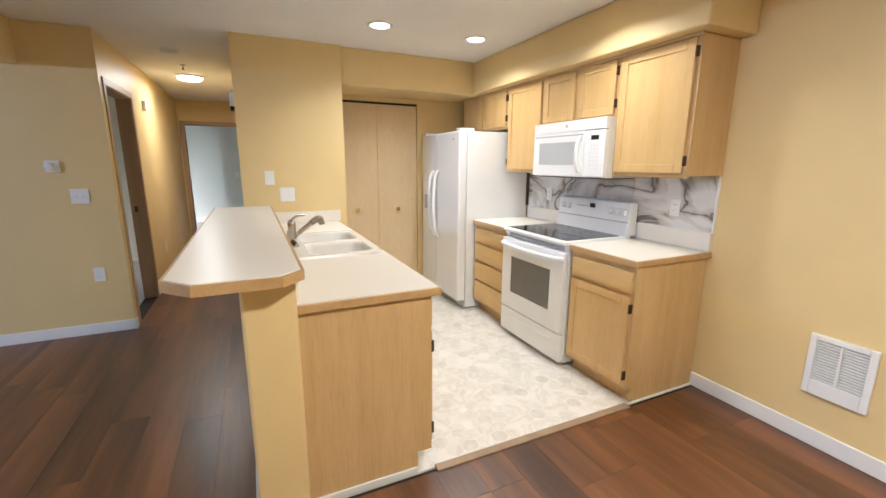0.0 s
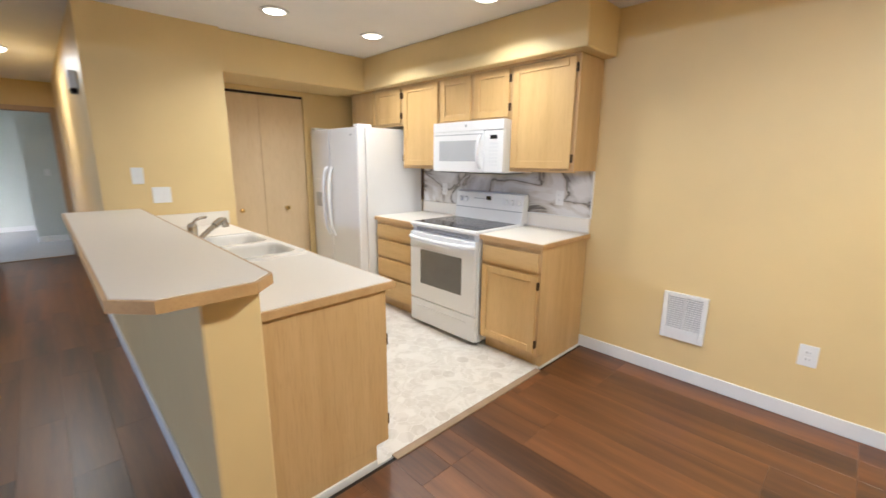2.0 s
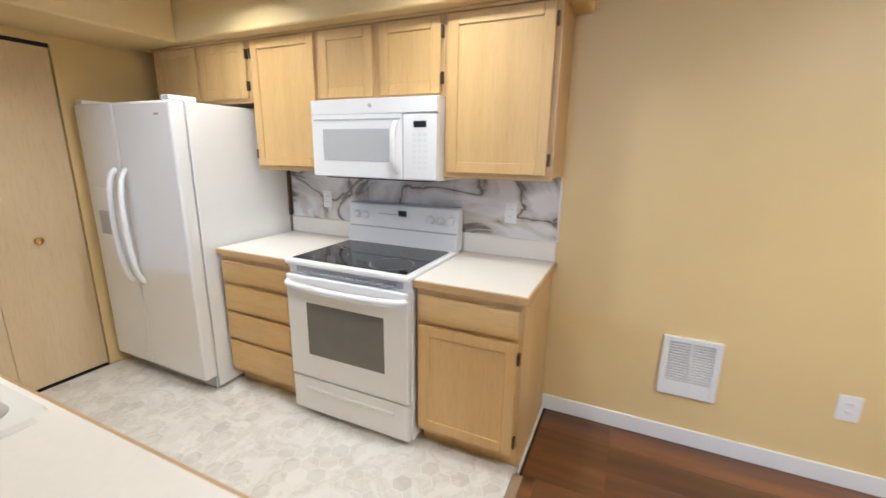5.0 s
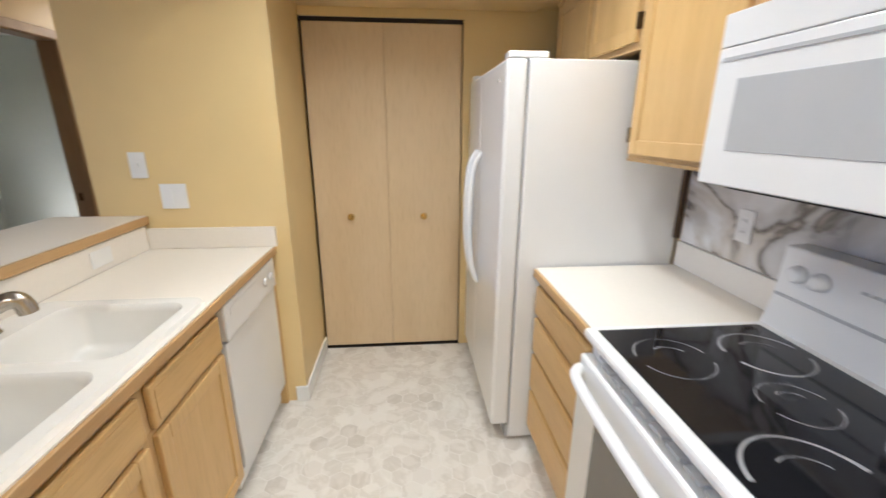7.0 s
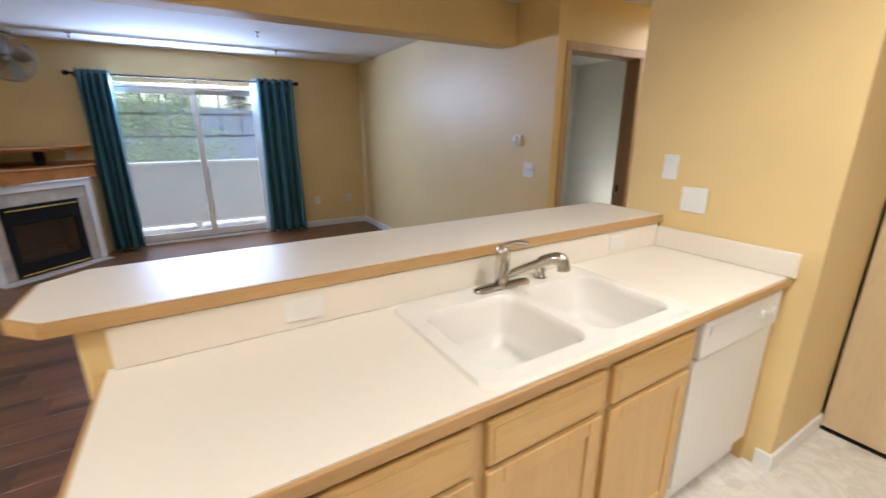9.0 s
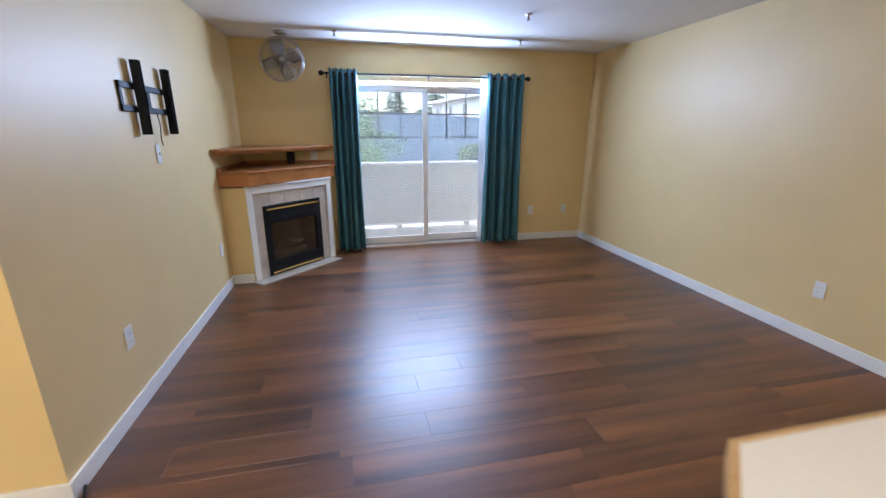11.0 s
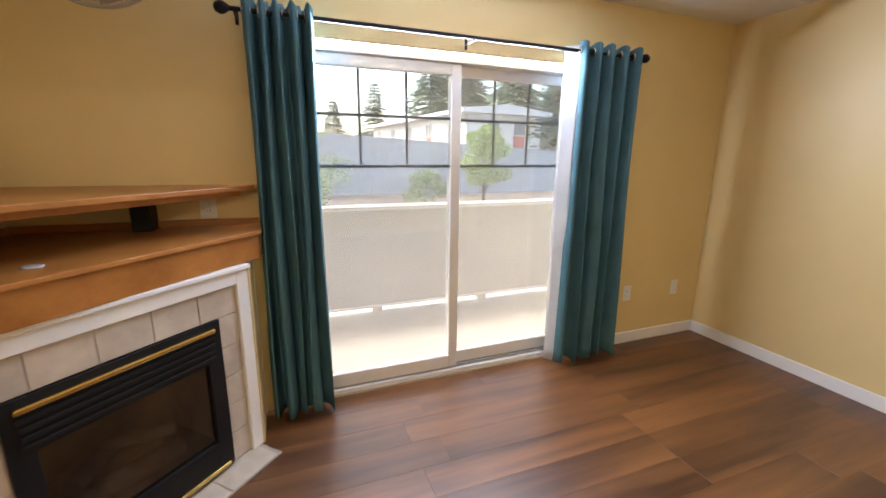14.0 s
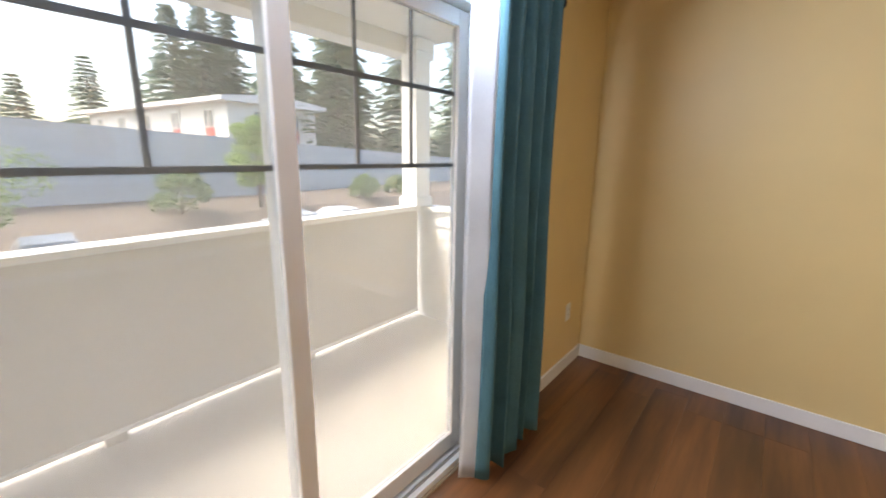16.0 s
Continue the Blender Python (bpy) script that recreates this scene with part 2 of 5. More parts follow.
CARPET = mat_plain("grey_carpet", (0.50, 0.49, 0.47), 0.95, vary=0.15, scale=30, bump=0.8)
LAMPGLOW = mat_glow("lamp_lens", (1.0, 0.90, 0.72), 1.2)
LED = mat_plain("black_display", (0.01, 0.012, 0.015), 0.1, bump=0)
ASPHALT = mat_plain("asphalt", (0.09, 0.09, 0.092), 0.9, vary=0.2, scale=3, bump=0.5)
BARK = mat_plain("bark_mulch", (0.15, 0.11, 0.085), 0.95, vary=0.35, scale=12, bump=0.8)
FENCE = mat_plain("fence_boards", (0.36, 0.40, 0.44), 0.8, vary=0.1, scale=4, bump=0.2)
TRUNK = mat_plain("tree_bark", (0.12, 0.085, 0.06), 0.9, vary=0.3, scale=9, bump=0.8)
CONIFER = mat_leaf("conifer_needles", (0.07, 0.12, 0.065), (0.14, 0.21, 0.11))
MAPLELEAF = mat_leaf("tree_leaves", (0.15, 0.26, 0.05), (0.34, 0.44, 0.12))
SHRUB = mat_leaf("shrub_leaves", (0.07, 0.14, 0.035), (0.18, 0.27, 0.08))
BLDG = mat_plain("building_wall", (0.62, 0.62, 0.60), 0.7)
RED = mat_plain("red_panel", (0.45, 0.07, 0.06), 0.6)
DARKWIN = mat_plain("window_dark", (0.10, 0.13, 0.16), 0.1, bump=0)
ROOF = mat_plain("roof_white", (0.72, 0.71, 0.70), 0.7)
CARPAINT = mat_plain("car_silver", (0.62, 0.64, 0.66), 0.2, 0.3, bump=0)
CARWHITE = mat_plain("car_white", (0.78, 0.78, 0.78), 0.2, bump=0)
TYRE = mat_plain("tyre_rubber", (0.02, 0.02, 0.02), 0.8)


# ---- builders ----
def boxes_mesh(name, parts):
    """One mesh of boxes (x0, y0, z0, x1, y1, z1)."""
    vs, fs = [], []
    for x0, y0, z0, x1, y1, z1 in parts:
        x0, x1, y0, y1, z0, z1 = min(x0, x1), max(x0, x1), min(y0, y1), max(y0, y1), min(z0, z1), max(z0, z1)
        k = len(vs)
        vs += [(x, y, z) for z in (z0, z1) for x, y in ((x0, y0), (x1, y0), (x1, y1), (x0, y1))]
        fs += [tuple(k + i for i in f) for f in ((3, 2, 1, 0), (4, 5, 6, 7), (0, 1, 5, 4), (1, 2, 6, 5), (2, 3, 7, 6), (3, 0, 4, 7))]
    me = bpy.data.meshes.new(name)
    me.from_pydata(vs, [], fs)
    return me


def finish(ob, mat, bevel=0.0, smooth=False, segments=2):
    ob.data.materials.append(mat)
    if smooth:
        for p in ob.data.polygons:
            p.use_smooth = True
    if bevel:
        bv = ob.modifiers.new("bevel", "BEVEL")
        bv.width, bv.segments, bv.limit_method = bevel, segments, "ANGLE"
    return ob


class Thing:
    """A root Empty with parts given in world metres (or in the root's own axes when turned)."""

    def __init__(self, name, at, label, category, group="", kind="", rz=0.0):
        self.root = new(name)
        self.root.empty_display_size = 0.1
        self.root.matrix_basis = pose(*at, 0, 0, rz)
        self.at = (0, 0, 0) if rz else at
        tagged(self.root, label, category, group, kind)

    def add(self, ob, under=None, label=""):
        ob.parent = under or self.root
        if label:
            tagged(ob, label)
        return ob

    def off(self, p):
        return tuple(a - b for a, b in zip(p, self.at))

    def boxes(self, name, parts, mat, bevel=0.003, under=None, label=""):
        moved = [(*self.off(p[:3]), *self.off(p[3:])) for p in parts]
        return self.add(finish(new(name, boxes_mesh(name, moved)), mat, bevel), under, label)

    def mesh(self, name, vs, fs, mat, bevel=0.0, smooth=False, under=None, label=""):
        me = bpy.data.meshes.new(name)
        me.from_pydata([self.off(v) for v in vs], [], fs)
        return self.add(finish(new(name, me), mat, bevel, smooth), under, label)

    def prism(self, name, outline, z0, z1, mat, bevel=0.003, under=None, label=""):
        n = len(outline)
        vs = [(x, y, z) for z in (z0, z1) for x, y in outline]
        fs = [tuple(range(n - 1, -1, -1)), tuple(range(n, 2 * n))] + [(i, (i + 1) % n, n + (i + 1) % n, n + i) for i in range(n)]
        return self.mesh(name, vs, fs, mat, bevel, False, under, label)

    def turned(self, name, centre, profile, mat, axis="z", n=24, under=None, label=""):
        """A lathe: profile is (radius, along) pairs round an axis through centre."""
        vs, fs = [], []
        for r, h in profile:
            for i in range(n):
                a = 2 * math.pi * i / n
                c, s = r * math.cos(a), r * math.sin(a)
                p = {"z": (c, s, h), "x": (h, c, s), "y": (s, h, c)}[axis]
                vs.append(tuple(q + w for q, w in zip(p, centre)))
        for k in range(len(profile) - 1):
            for i in range(n):
                j = (i + 1) % n
                fs.append((k * n + i, k * n + j, (k + 1) * n + j, (k + 1) * n + i))
        fs.append(tuple(range(n - 1, -1, -1)))
        fs.append(tuple((len(profile) - 1) * n + i for i in range(n)))
        return self.mesh(name, vs, fs, mat, 0, True, under, label)

    def tube(self, name, pts, radius, mat, under=None, label="", smooth=True, cyclic=False):
        cu = bpy.data.curves.new(name, "CURVE")
        cu.dimensions, cu.bevel_depth, cu.bevel_resolution, cu.use_fill_caps = "3D", radius, 3, True
        sp = cu.splines.new("NURBS" if smooth else "POLY")
        sp.points.add(len(pts) - 1)
        for q, p in zip(sp.points, pts):
            q.co = (*self.off(p), 1)
        if smooth:
            sp.order_u, sp.use_endpoint_u = 3, not cyclic
        sp.use_cyclic_u = cyclic
        me_src = new(name + "_curve", cu)
        dg = bpy.context.evaluated_depsgraph_get()
        me = bpy.data.meshes.new_from_object(me_src.evaluated_get(dg))
        bpy.data.objects.remove(me_src)
        me.name = name
        me.materials.clear()
        return self.add(finish(new(name, me), mat, 0, True), under, label)


def setting(name, parts, mat, label, category, bevel=0.0):
    ob = finish(new(name, boxes_mesh(name, parts)), mat, bevel)
    return tagged(ob, label, category, "", "structure")


def wall_x(name, x0, x1, y0, y1, z1, holes, mat, label):
    """A wall across x0..x1, running along y, with holes (y0, y1, z0, z1)."""
    parts, y = [], y0
    for a, b, c, d in sorted(holes):
        parts += [(x0, y, 0, x1, a, z1)]
        if c > 0:
            parts.append((x0, a, 0, x1, b, c))
        parts.append((x0, a, d, x1, b, z1))
        y = b
    parts.append((x0, y, 0, x1, y1, z1))
    return setting(name, parts, mat, label, "wall")


def wall_y(name, y0, y1, x0, x1, z1, holes, mat, label):
    parts, x = [], x0
    for a, b, c, d in sorted(holes):
        parts += [(x, y0, 0, a, y1, z1)]
        if c > 0:
            parts.append((a, y0, 0, b, y1, c))
        parts.append((a, y0, d, b, y1, z1))
        x = b
    parts.append((x, y0, 0, x1, y1, z1))
    return setting(name, parts, mat, label, "wall")


# ---- the large structure ----
CH = 2.44
SX0, SX1 = -5.31, -5.17          # west wall
SLY0, SLY1, SLZ = 1.02, 2.88, 2.04  # sliding door opening
wall_x("wall_east", 2.57, 2.69, -1.07, 4.55, CH, [], PAINT, "pale yellow painted kitchen and dining wall")
wall_x("wall_west", SX0, SX1, -0.31, 4.34, CH, [(SLY0, SLY1, 0, SLZ)], PAINT, "pale yellow living room wall round the sliding door")
wall_y("wall_north_living", 4.22, 4.34, SX1, -1.02, CH, [], PAINT, "pale yellow painted living room wall")
wall_y("wall_south_living", -0.31, -0.17, SX1, -1.69, CH, [], PAINT, "pale yellow wall carrying the television bracket")
wall_x("wall_entry_west", -1.69, -1.57, -2.3, -0.17, CH, [], PAINT, "yellow painted entry wall")
wall_y("wall_entry_south", -2.42, -2.3, -1.69, 1.12, CH, [], PAINT, "yellow painted entry end wall")
wall_x("wall_entry_east", 1.0, 1.12, -2.3, -0.95, CH, [], PAINT, "yellow painted entry wall")
wall_y("wall_south_dining", -1.07, -0.95, 1.12, 2.57, CH, [], PAINT, "pale yellow dining wall")
wall_y("wall_pantry", 4.43, 4.55, 0.80, 2.57, CH, [(0.80, 1.73, 0, 2.075)], PAINT, "yellow kitchen end wall with the pantry opening")
setting("pantry_closet", [(0.80, 5.15, 0, 1.9, 5.2, CH), (1.85, 4.55, 0, 1.9, 5.15, CH)], PAINT, "plain inside of the pantry closet", "wall")
wall_x("wall_hall_east", -0.07, 0.80, 3.87, 5.2, CH, [], PAINT, "yellow painted wall block between hall and kitchen")
wall_x("wall_hall_east_far", -0.07, 0.05, 5.2, 8.25, CH, [], PAINT, "yellow painted hall wall")
HDY0, HDY1 = 4.352, 5.19
wall_x("wall_hall_west", -1.14, -1.02, 4.34, 8.25, CH, [(HDY0, HDY1, 0, 2.06)], PAINT, "cream yellow hall wall with a doorway")
setting("wall_corner_hall", [(-1.02, 4.22, 0, -1.015, 4.34, CH)], PAINT, "painted corner of the hall wall", "wall")
HEX0, HEX1 = -0.95, -0.12
wall_y("wall_hall_end", 8.25, 8.37, -1.14, 0.05, CH, [(HEX0, HEX1, 0, 2.06)], PAINT, "yellow hall end wall with a doorway")
# kitchen soffits and the living room header
setting("soffit_cabinets", [(2.15, 1.48, 2.135, 2.57, 4.43, CH)], PAINT, "yellow boxed soffit above the wall cabinets", "soffit", 0.012)
setting("soffit_pantry", [(0.80, 3.90, 2.12, 2.15, 4.43, CH)], PAINT, "yellow boxed soffit before the pantry doors", "soffit", 0.012)
setting("header_beam", [(-1.67, -0.17, 2.13, -1.47, 4.22, CH)], PAINT, "yellow dropped header between living room and kitchen", "beam", 0.015)
# ceilings
setting("ceiling", [(SX1, -0.17, CH, -1.57, 4.22, CH + 0.1), (-1.57, -2.3, CH, 2.57, 4.43, CH + 0.1), (-1.02, 4.43, CH, -0.07, 8.25, CH + 0.1),
                    (-1.57, 4.2201, CH + 0.002, -1.02, 4.43, CH + 0.1)], CEIL, "white textured ceiling", "ceiling")
setting("ceiling_pantry", [(0.8, 4.43, CH, 1.9, 5.2, CH + 0.1)], CEIL, "plain closet ceiling", "ceiling")
# bathroom room behind the hall door, and the bedroom past the hall
setting("side_room", [(-3.7, 4.34, 0, -3.6, 7.4, 0.9), (-3.7, 4.34, 2.1, -3.6, 7.4, CH), (-3.7, 4.34, 0.9, -3.6, 4.8, 2.1), (-3.7, 6.5, 0.9, -3.6, 7.4, 2.1),
                      (-3.6, 7.3, 0, -1.14, 7.4, CH)], PALE, "pale green-grey walls of the side room", "wall")
setting("side_room_ceiling", [(-3.7, 4.34, CH, -1.14, 7.4, CH + 0.1)], CEIL, "white ceiling of the side room", "ceiling")
setting("side_room_floor", [(-3.7, 4.34, -0.06, -1.14, 7.4, 0.0)], CARPET, "grey carpet in the side room", "floor")
setting("bedroom", [(-3.0, 11.6, 0, 2.0, 11.7, CH), (-3.1, 8.37, 0, -3.0, 11.7, 0.4), (-3.1, 8.37, 2.25, -3.0, 11.7, CH), (-3.1, 8.37, 0.4, -3.0, 8.8, 2.25),
                    (-3.1, 11.4, 0.4, -3.0, 11.7, 2.25), (-0.52, 9.9, 0, 2.0, 10.02, CH), (2.0, 8.37, 0, 2.1, 11.7, CH),
                    (-3.1, 8.25, 0, -1.14, 8.37, CH), (0.05, 8.25, 0, 2.1, 8.37, CH)], PALE, "pale green-white bedroom walls", "wall")
setting("bedroom_ceiling", [(-3.1, 8.25, CH + 0.002, 2.1, 11.7, CH + 0.1)], CEIL, "white bedroom ceiling", "ceiling")
setting("bedroom_floor", [(-3.1, 8.31, -0.06, 2.1, 11.7, 0.004)], CARPET, "light grey bedroom carpet", "floor")
setting("bedroom_baseboard", [(-3.0, 11.585, 0.004, -0.52, 11.6, 0.1), (-0.52, 9.885, 0.004, 2.0, 9.9, 0.1)], TRIM, "white bedroom baseboard", "baseboard", 0.003)
# ground slab under the flooring
setting("subfloor", [(SX1, -0.31, -0.08, 2.69, 4.43, -0.012), (-1.69, -2.42, -0.08, 1.12, -0.31, -0.012), (-1.14, 4.43, -0.08, 2.0, 8.31, -0.012)], GAP, "dark subfloor below the planks", "floor")

BH, BT = 0.092, 0.014
setting("baseboard", [
    (2.57 - BT, -0.95, 0, 2.57, 1.58, BH), (1.12, -0.95, 0, 2.57 - BT, -0.95 + BT, BH),
    (SX1 + 0.0, 2.9, 0, SX1 + BT, 4.22, BH), (SX1 + BT, 4.22 - BT, 0, -1.02, 4.22, BH), (-1.02, 4.22 - BT, 0, -1.02 + BT, HDY0 - 0.07, BH),
    (-4.137, -0.17, 0, -1.57, -0.17 + BT, BH), (-1.57, -2.3, 0, -1.57 + BT, -0.17 + BT, BH),
    (-1.02, HDY1 + 0.07, 0, -1.02 + BT, 8.25, BH), (-0.07 - BT, 3.87, 0, -0.07, 8.25, BH),
    (0.80, 3.87, 0, 0.80 + BT, 4.43, BH), (0.745, 3.87 - BT, 0, 0.80 + BT, 3.87, BH)], TRIM, "white painted baseboard", "baseboard", 0.004)


# ---- kitchen ----
def framed_door(th, name, face, side, a0, a1, z0, z1, mat=MAPLE, rail=0.052, knuckles=None, thick=0.019):
    """A shaker door or drawer front on a plane of constant x. face: the cabinet's front; side: -1 faces west, 1 east."""
    f0, f1 = face, face + side * thick
    fp = face + side * (thick - 0.008)
    rim = [(f0, a0, z0, f1, a0 + rail, z1), (f0, a1 - rail, z0, f1, a1, z1), (f0, a0 + rail, z0, f1, a1 - rail, z0 + rail), (f0, a0 + rail, z1 - rail, f1, a1 - rail, z1)]
    d = th.boxes(name, rim, mat, 0.004)
    th.boxes("panel", [(f0, a0 + rail, z0 + rail, fp, a1 - rail, z1 - rail)], mat, 0, d)
    if knuckles is not None:
        e = a0 if knuckles == "low" else a1
        s = -1 if knuckles == "low" else 1
        for zc in (z0 + 0.07, z1 - 0.07):
            th.boxes("hinge", [(f0 - side * 0.001, e + s * 0.0005, zc - 0.028, f1 + side * 0.003, e + s * 0.012, zc + 0.028)], BRONZE, 0.002, d, "dark bronze hinge")
    return d


def slab_front(th, face, side, a0, a1, z0, z1, name="drawer"):
    f1 = face + side * 0.019
    d = th.boxes(name, [(face, a0, z0, f1, a1, z1)], MAPLE_H, 0.006)
    th.boxes("bevelled_edge", [(face + side * 0.019, a0 + 0.018, z0 + 0.018, face + side * 0.0215, a1 - 0.018, z1 - 0.018)], MAPLE_H, 0.002, d)
    return d


def base_cabinet(y0, y1, front, side, depth, label, group, end_panel=None, top=0.868):
    back = front - side * depth
    th = Thing("base_cabinet", ((front + back) / 2, (y0 + y1) / 2, 0.0), label, "cabinet", group)
    body = [(front, y0, 0.10, back, y1, top)] + ([(front, y0, top, front - side * 0.018, y1, 0.868)] if top < 0.868 else [])
    th.boxes("body", body + [(front - side * 0.07, y0 + 0.002, 0.0, back, y1 - 0.002, 0.10)], MAPLE_END, 0.002)
    if end_panel is not None:
        s = -1 if end_panel == "low" else 1
        e = y0 if end_panel == "low" else y1
        th.boxes("end_panel", [(front + side * 0.001, e, 0.10, back, e + s * 0.006, 0.868), (front - side * 0.07, e, 0.0, back, e + s * 0.006, 0.10)], MAPLE_END, 0.001)
    return th


EF = 1.95  # east run front
GE, GW = "base cabinets along the range wall", "base cabinets of the peninsula"
c = base_cabinet(1.585, 2.10, EF, -1, 0.61, "maple base cabinet with one drawer and one door beside the range", GE, "low")
slab_front(c, EF, -1, 1.60, 2.085, 0.705, 0.835)
framed_door(c, "door", EF, -1, 1.60, 2.085, 0.125, 0.685, knuckles="low")
c = base_cabinet(2.885, 3.445, EF, -1, 0.61, "maple base cabinet with a stack of four drawers", GE)
for z0, z1 in ((0.705, 0.835), (0.525, 0.685), (0.335, 0.505), (0.125, 0.315)):
    slab_front(c, EF, -1, 2.90, 3.43, z0, z1)
WF = 0.685  # peninsula front
c = base_cabinet(1.602, 2.325, WF, 1, 0.565, "maple peninsula end cabinet with plain veneered end panel", GW, "low")
slab_front(c, WF, 1, 1.625, 2.305, 0.705, 0.835)
framed_door(c, "door", WF, 1, 1.625, 1.957, 0.125, 0.685, knuckles="low")
framed_door(c, "door", WF, 1, 1.967, 2.305, 0.125, 0.685)
c = base_cabinet(2.325, 3.245, WF, 1, 0.565, "maple sink cabinet with two doors and two false drawer fronts", GW, None, 0.70)
for a0, a1 in ((2.345, 2.765), (2.805, 3.225)):
    slab_front(c, WF, 1, a0, a1, 0.705, 0.835, "false_front")
    framed_door(c, "door", WF, 1, a0, a1, 0.125, 0.685)
setting("toe_trim", [(1.975, 1.567, 0, 2.556, 1.578, 0.016), (0.125, 1.582, 0, 0.61, 1.594, 0.03)], TRIM, "white quarter-round along the cabinet ends", "trim", 0.004)


def worktop(name, x0, x1, y0, y1, holes, label, edge_sides):
    """Laminate worktop with a wooden front edge; holes are (x0, x1, y0, y1)."""
    th = Thing(name, ((x0 + x1) / 2, (y0 + y1) / 2, 0.868), label, "worktop")
    parts, y = [], y0
    for a0, a1, b0, b1 in holes:
        parts += [(x0, y, 0.87, x1, b0, 0.91), (x0, b0, 0.87, a0, b1, 0.91), (a1, b0, 0.87, x1, b1, 0.91)]
        y = b1
    parts.append((x0, y, 0.87, x1, y1, 0.91))
    th.boxes("top", parts, LAMIN, 0)
    th.boxes("front_edge", edge_sides, EDGE, 0.003, None, "stained wooden edge band")
    return th


w = worktop("worktop", 1.93, 2.57, 1.57, 2.105, [], "cream laminate worktop with wood edge and upstand", [(1.918, 1.558, 0.872, 1.93, 2.105, 0.907), (1.93, 1.558, 0.872, 2.57, 1.57, 0.907)])
w.boxes("upstand", [(2.548, 1.57, 0.911, 2.57, 2.105, 1.02)], LAMIN, 0.003)
w = worktop("worktop", 1.93, 2.57, 2.885, 3.447, [], "cream laminate worktop with wood edge beside the refrigerator", [(1.918, 2.885, 0.872, 1.93, 3.447, 0.907)])
w.boxes("upstand", [(2.548, 2.885, 0.911, 2.57, 3.447, 1.02)], LAMIN, 0.003)
SK = (0.20, 0.665, 2.38, 3.16)
w = worktop("worktop", 0.12, 0.712, 1.582, 3.868, [SK], "long cream laminate peninsula worktop with wood edge", [(0.712, 1.57, 0.872, 0.724, 3.868, 0.907), (0.1215, 1.57, 0.872, 0.712, 1.582, 0.907)])
w.boxes("upstand", [(0.121, 1.60, 0.911, 0.138, 3.85, 1.028), (0.138, 3.848, 0.911, 0.735, 3.868, 1.012)], LAMIN, 0.003)

# half wall and raised bar
hw = tagged(finish(new("half_wall", boxes_mesh("half_wall", [(-0.07, 1.535, 0, 0.12, 3.87, 1.03)])), PAINT, 0.012), "yellow painted half wall carrying the raised bar", "half wall", "", "structure")
setting("half_wall_baseboard", [(-0.07 - BT, 1.535 - BT, 0, -0.07, 3.87, BH), (-0.07, 1.535 - BT, 0, 0.119, 1.535, BH)], TRIM, "white baseboard round the half wall", "baseboard", 0.004)
bar = Thing("bar_top", (-0.06, 2.6, 1.032), "raised cream laminate bar top with cut corners and wood edge", "bar top")
outline = [(-0.28, 3.868), (-0.28, 1.515), (-0.19, 1.42), (0.065, 1.42), (0.135, 1.49), (0.135, 3.868)]
bar.prism("slab", outline, 1.032, 1.072, LAMIN, 0)
outer = [(-0.292, 3.868), (-0.292, 1.51), (-0.195, 1.408), (0.07, 1.408), (0.147, 1.485), (0.147, 3.868)]
n = len(outline)
ev = [(x, y, z) for z in (1.033, 1.069) for x, y in outer] + [(x, y, z) for z in (1.033, 1.069) for x, y in outline]
ef = []
for i in range(n - 1):
    ef += [(i, i + 1, n + i + 1, n + i), (n + i, n + i + 1, 3 * n + i + 1, 3 * n + i), (i + 1, i, 2 * n + i, 2 * n + i + 1)]
bar.mesh("edge_band", ev, ef, EDGE, 0, label="stained wooden edge band")


def rounded_rect(x0, x1, y0, y1, r, n=5):
    pts = []
    for cx, cy, a0 in ((x1 - r, y1 - r, 0), (x0 + r, y1 - r, 90), (x0 + r, y0 + r, 180), (x1 - r, y0 + r, 270)):
        for k in range(n + 1):
            a = radians(a0 + 90 * k / n)
            pts.append((cx + r * math.cos(a), cy + r * math.sin(a)))
    return pts


def loft(th, name, loops, mat, close_last=True, under=None, smooth=True, label=""):
    n = len(loops[0])
    vs = [v for lp in loops for v in lp]
    fs = []
    for k in range(len(loops) - 1):
        for i in range(n):
            j = (i + 1) % n
            fs.append((k * n + i, k * n + j, (k + 1) * n + j, (k + 1) * n + i))
    if close_last:
        fs.append(tuple((len(loops) - 1) * n + i for i in range(n)))
    return th.mesh(name, vs, fs, mat, 0, smooth, under, label)


sink = Thing("sink", (0.43, 2.77, 0.91), "white double-bowl drop-in kitchen sink", "sink")
sx0, sx1, sy0, sy1 = 0.165, 0.69, 2.345, 3.195
# deck: strips round the two bowls
for nm, (bx0, bx1, by0, by1) in (("bowl", (0.27, 0.655, 2.39, 2.755)), ("bowl", (0.27, 0.655, 2.80, 3.155))):
    loops = []
    for d, z in ((0, 0.924), (0.006, 0.918), (0.012, 0.90), (0.02, 0.80), (0.035, 0.752), (0.08, 0.742)):
        loops.append([(x, y, z) for x, y in rounded_rect(bx0 + d, bx1 - d, by0 + d, by1 - d, 0.06)])
    loft(sink, nm, loops, SINKM)
    sink.turned("drain", ((bx0 + bx1) / 2, (by0 + by1) / 2, 0.743), [(0.043, 0), (0.043, 0.003), (0.03, 0.004), (0.028, 0.001)], NICKEL)


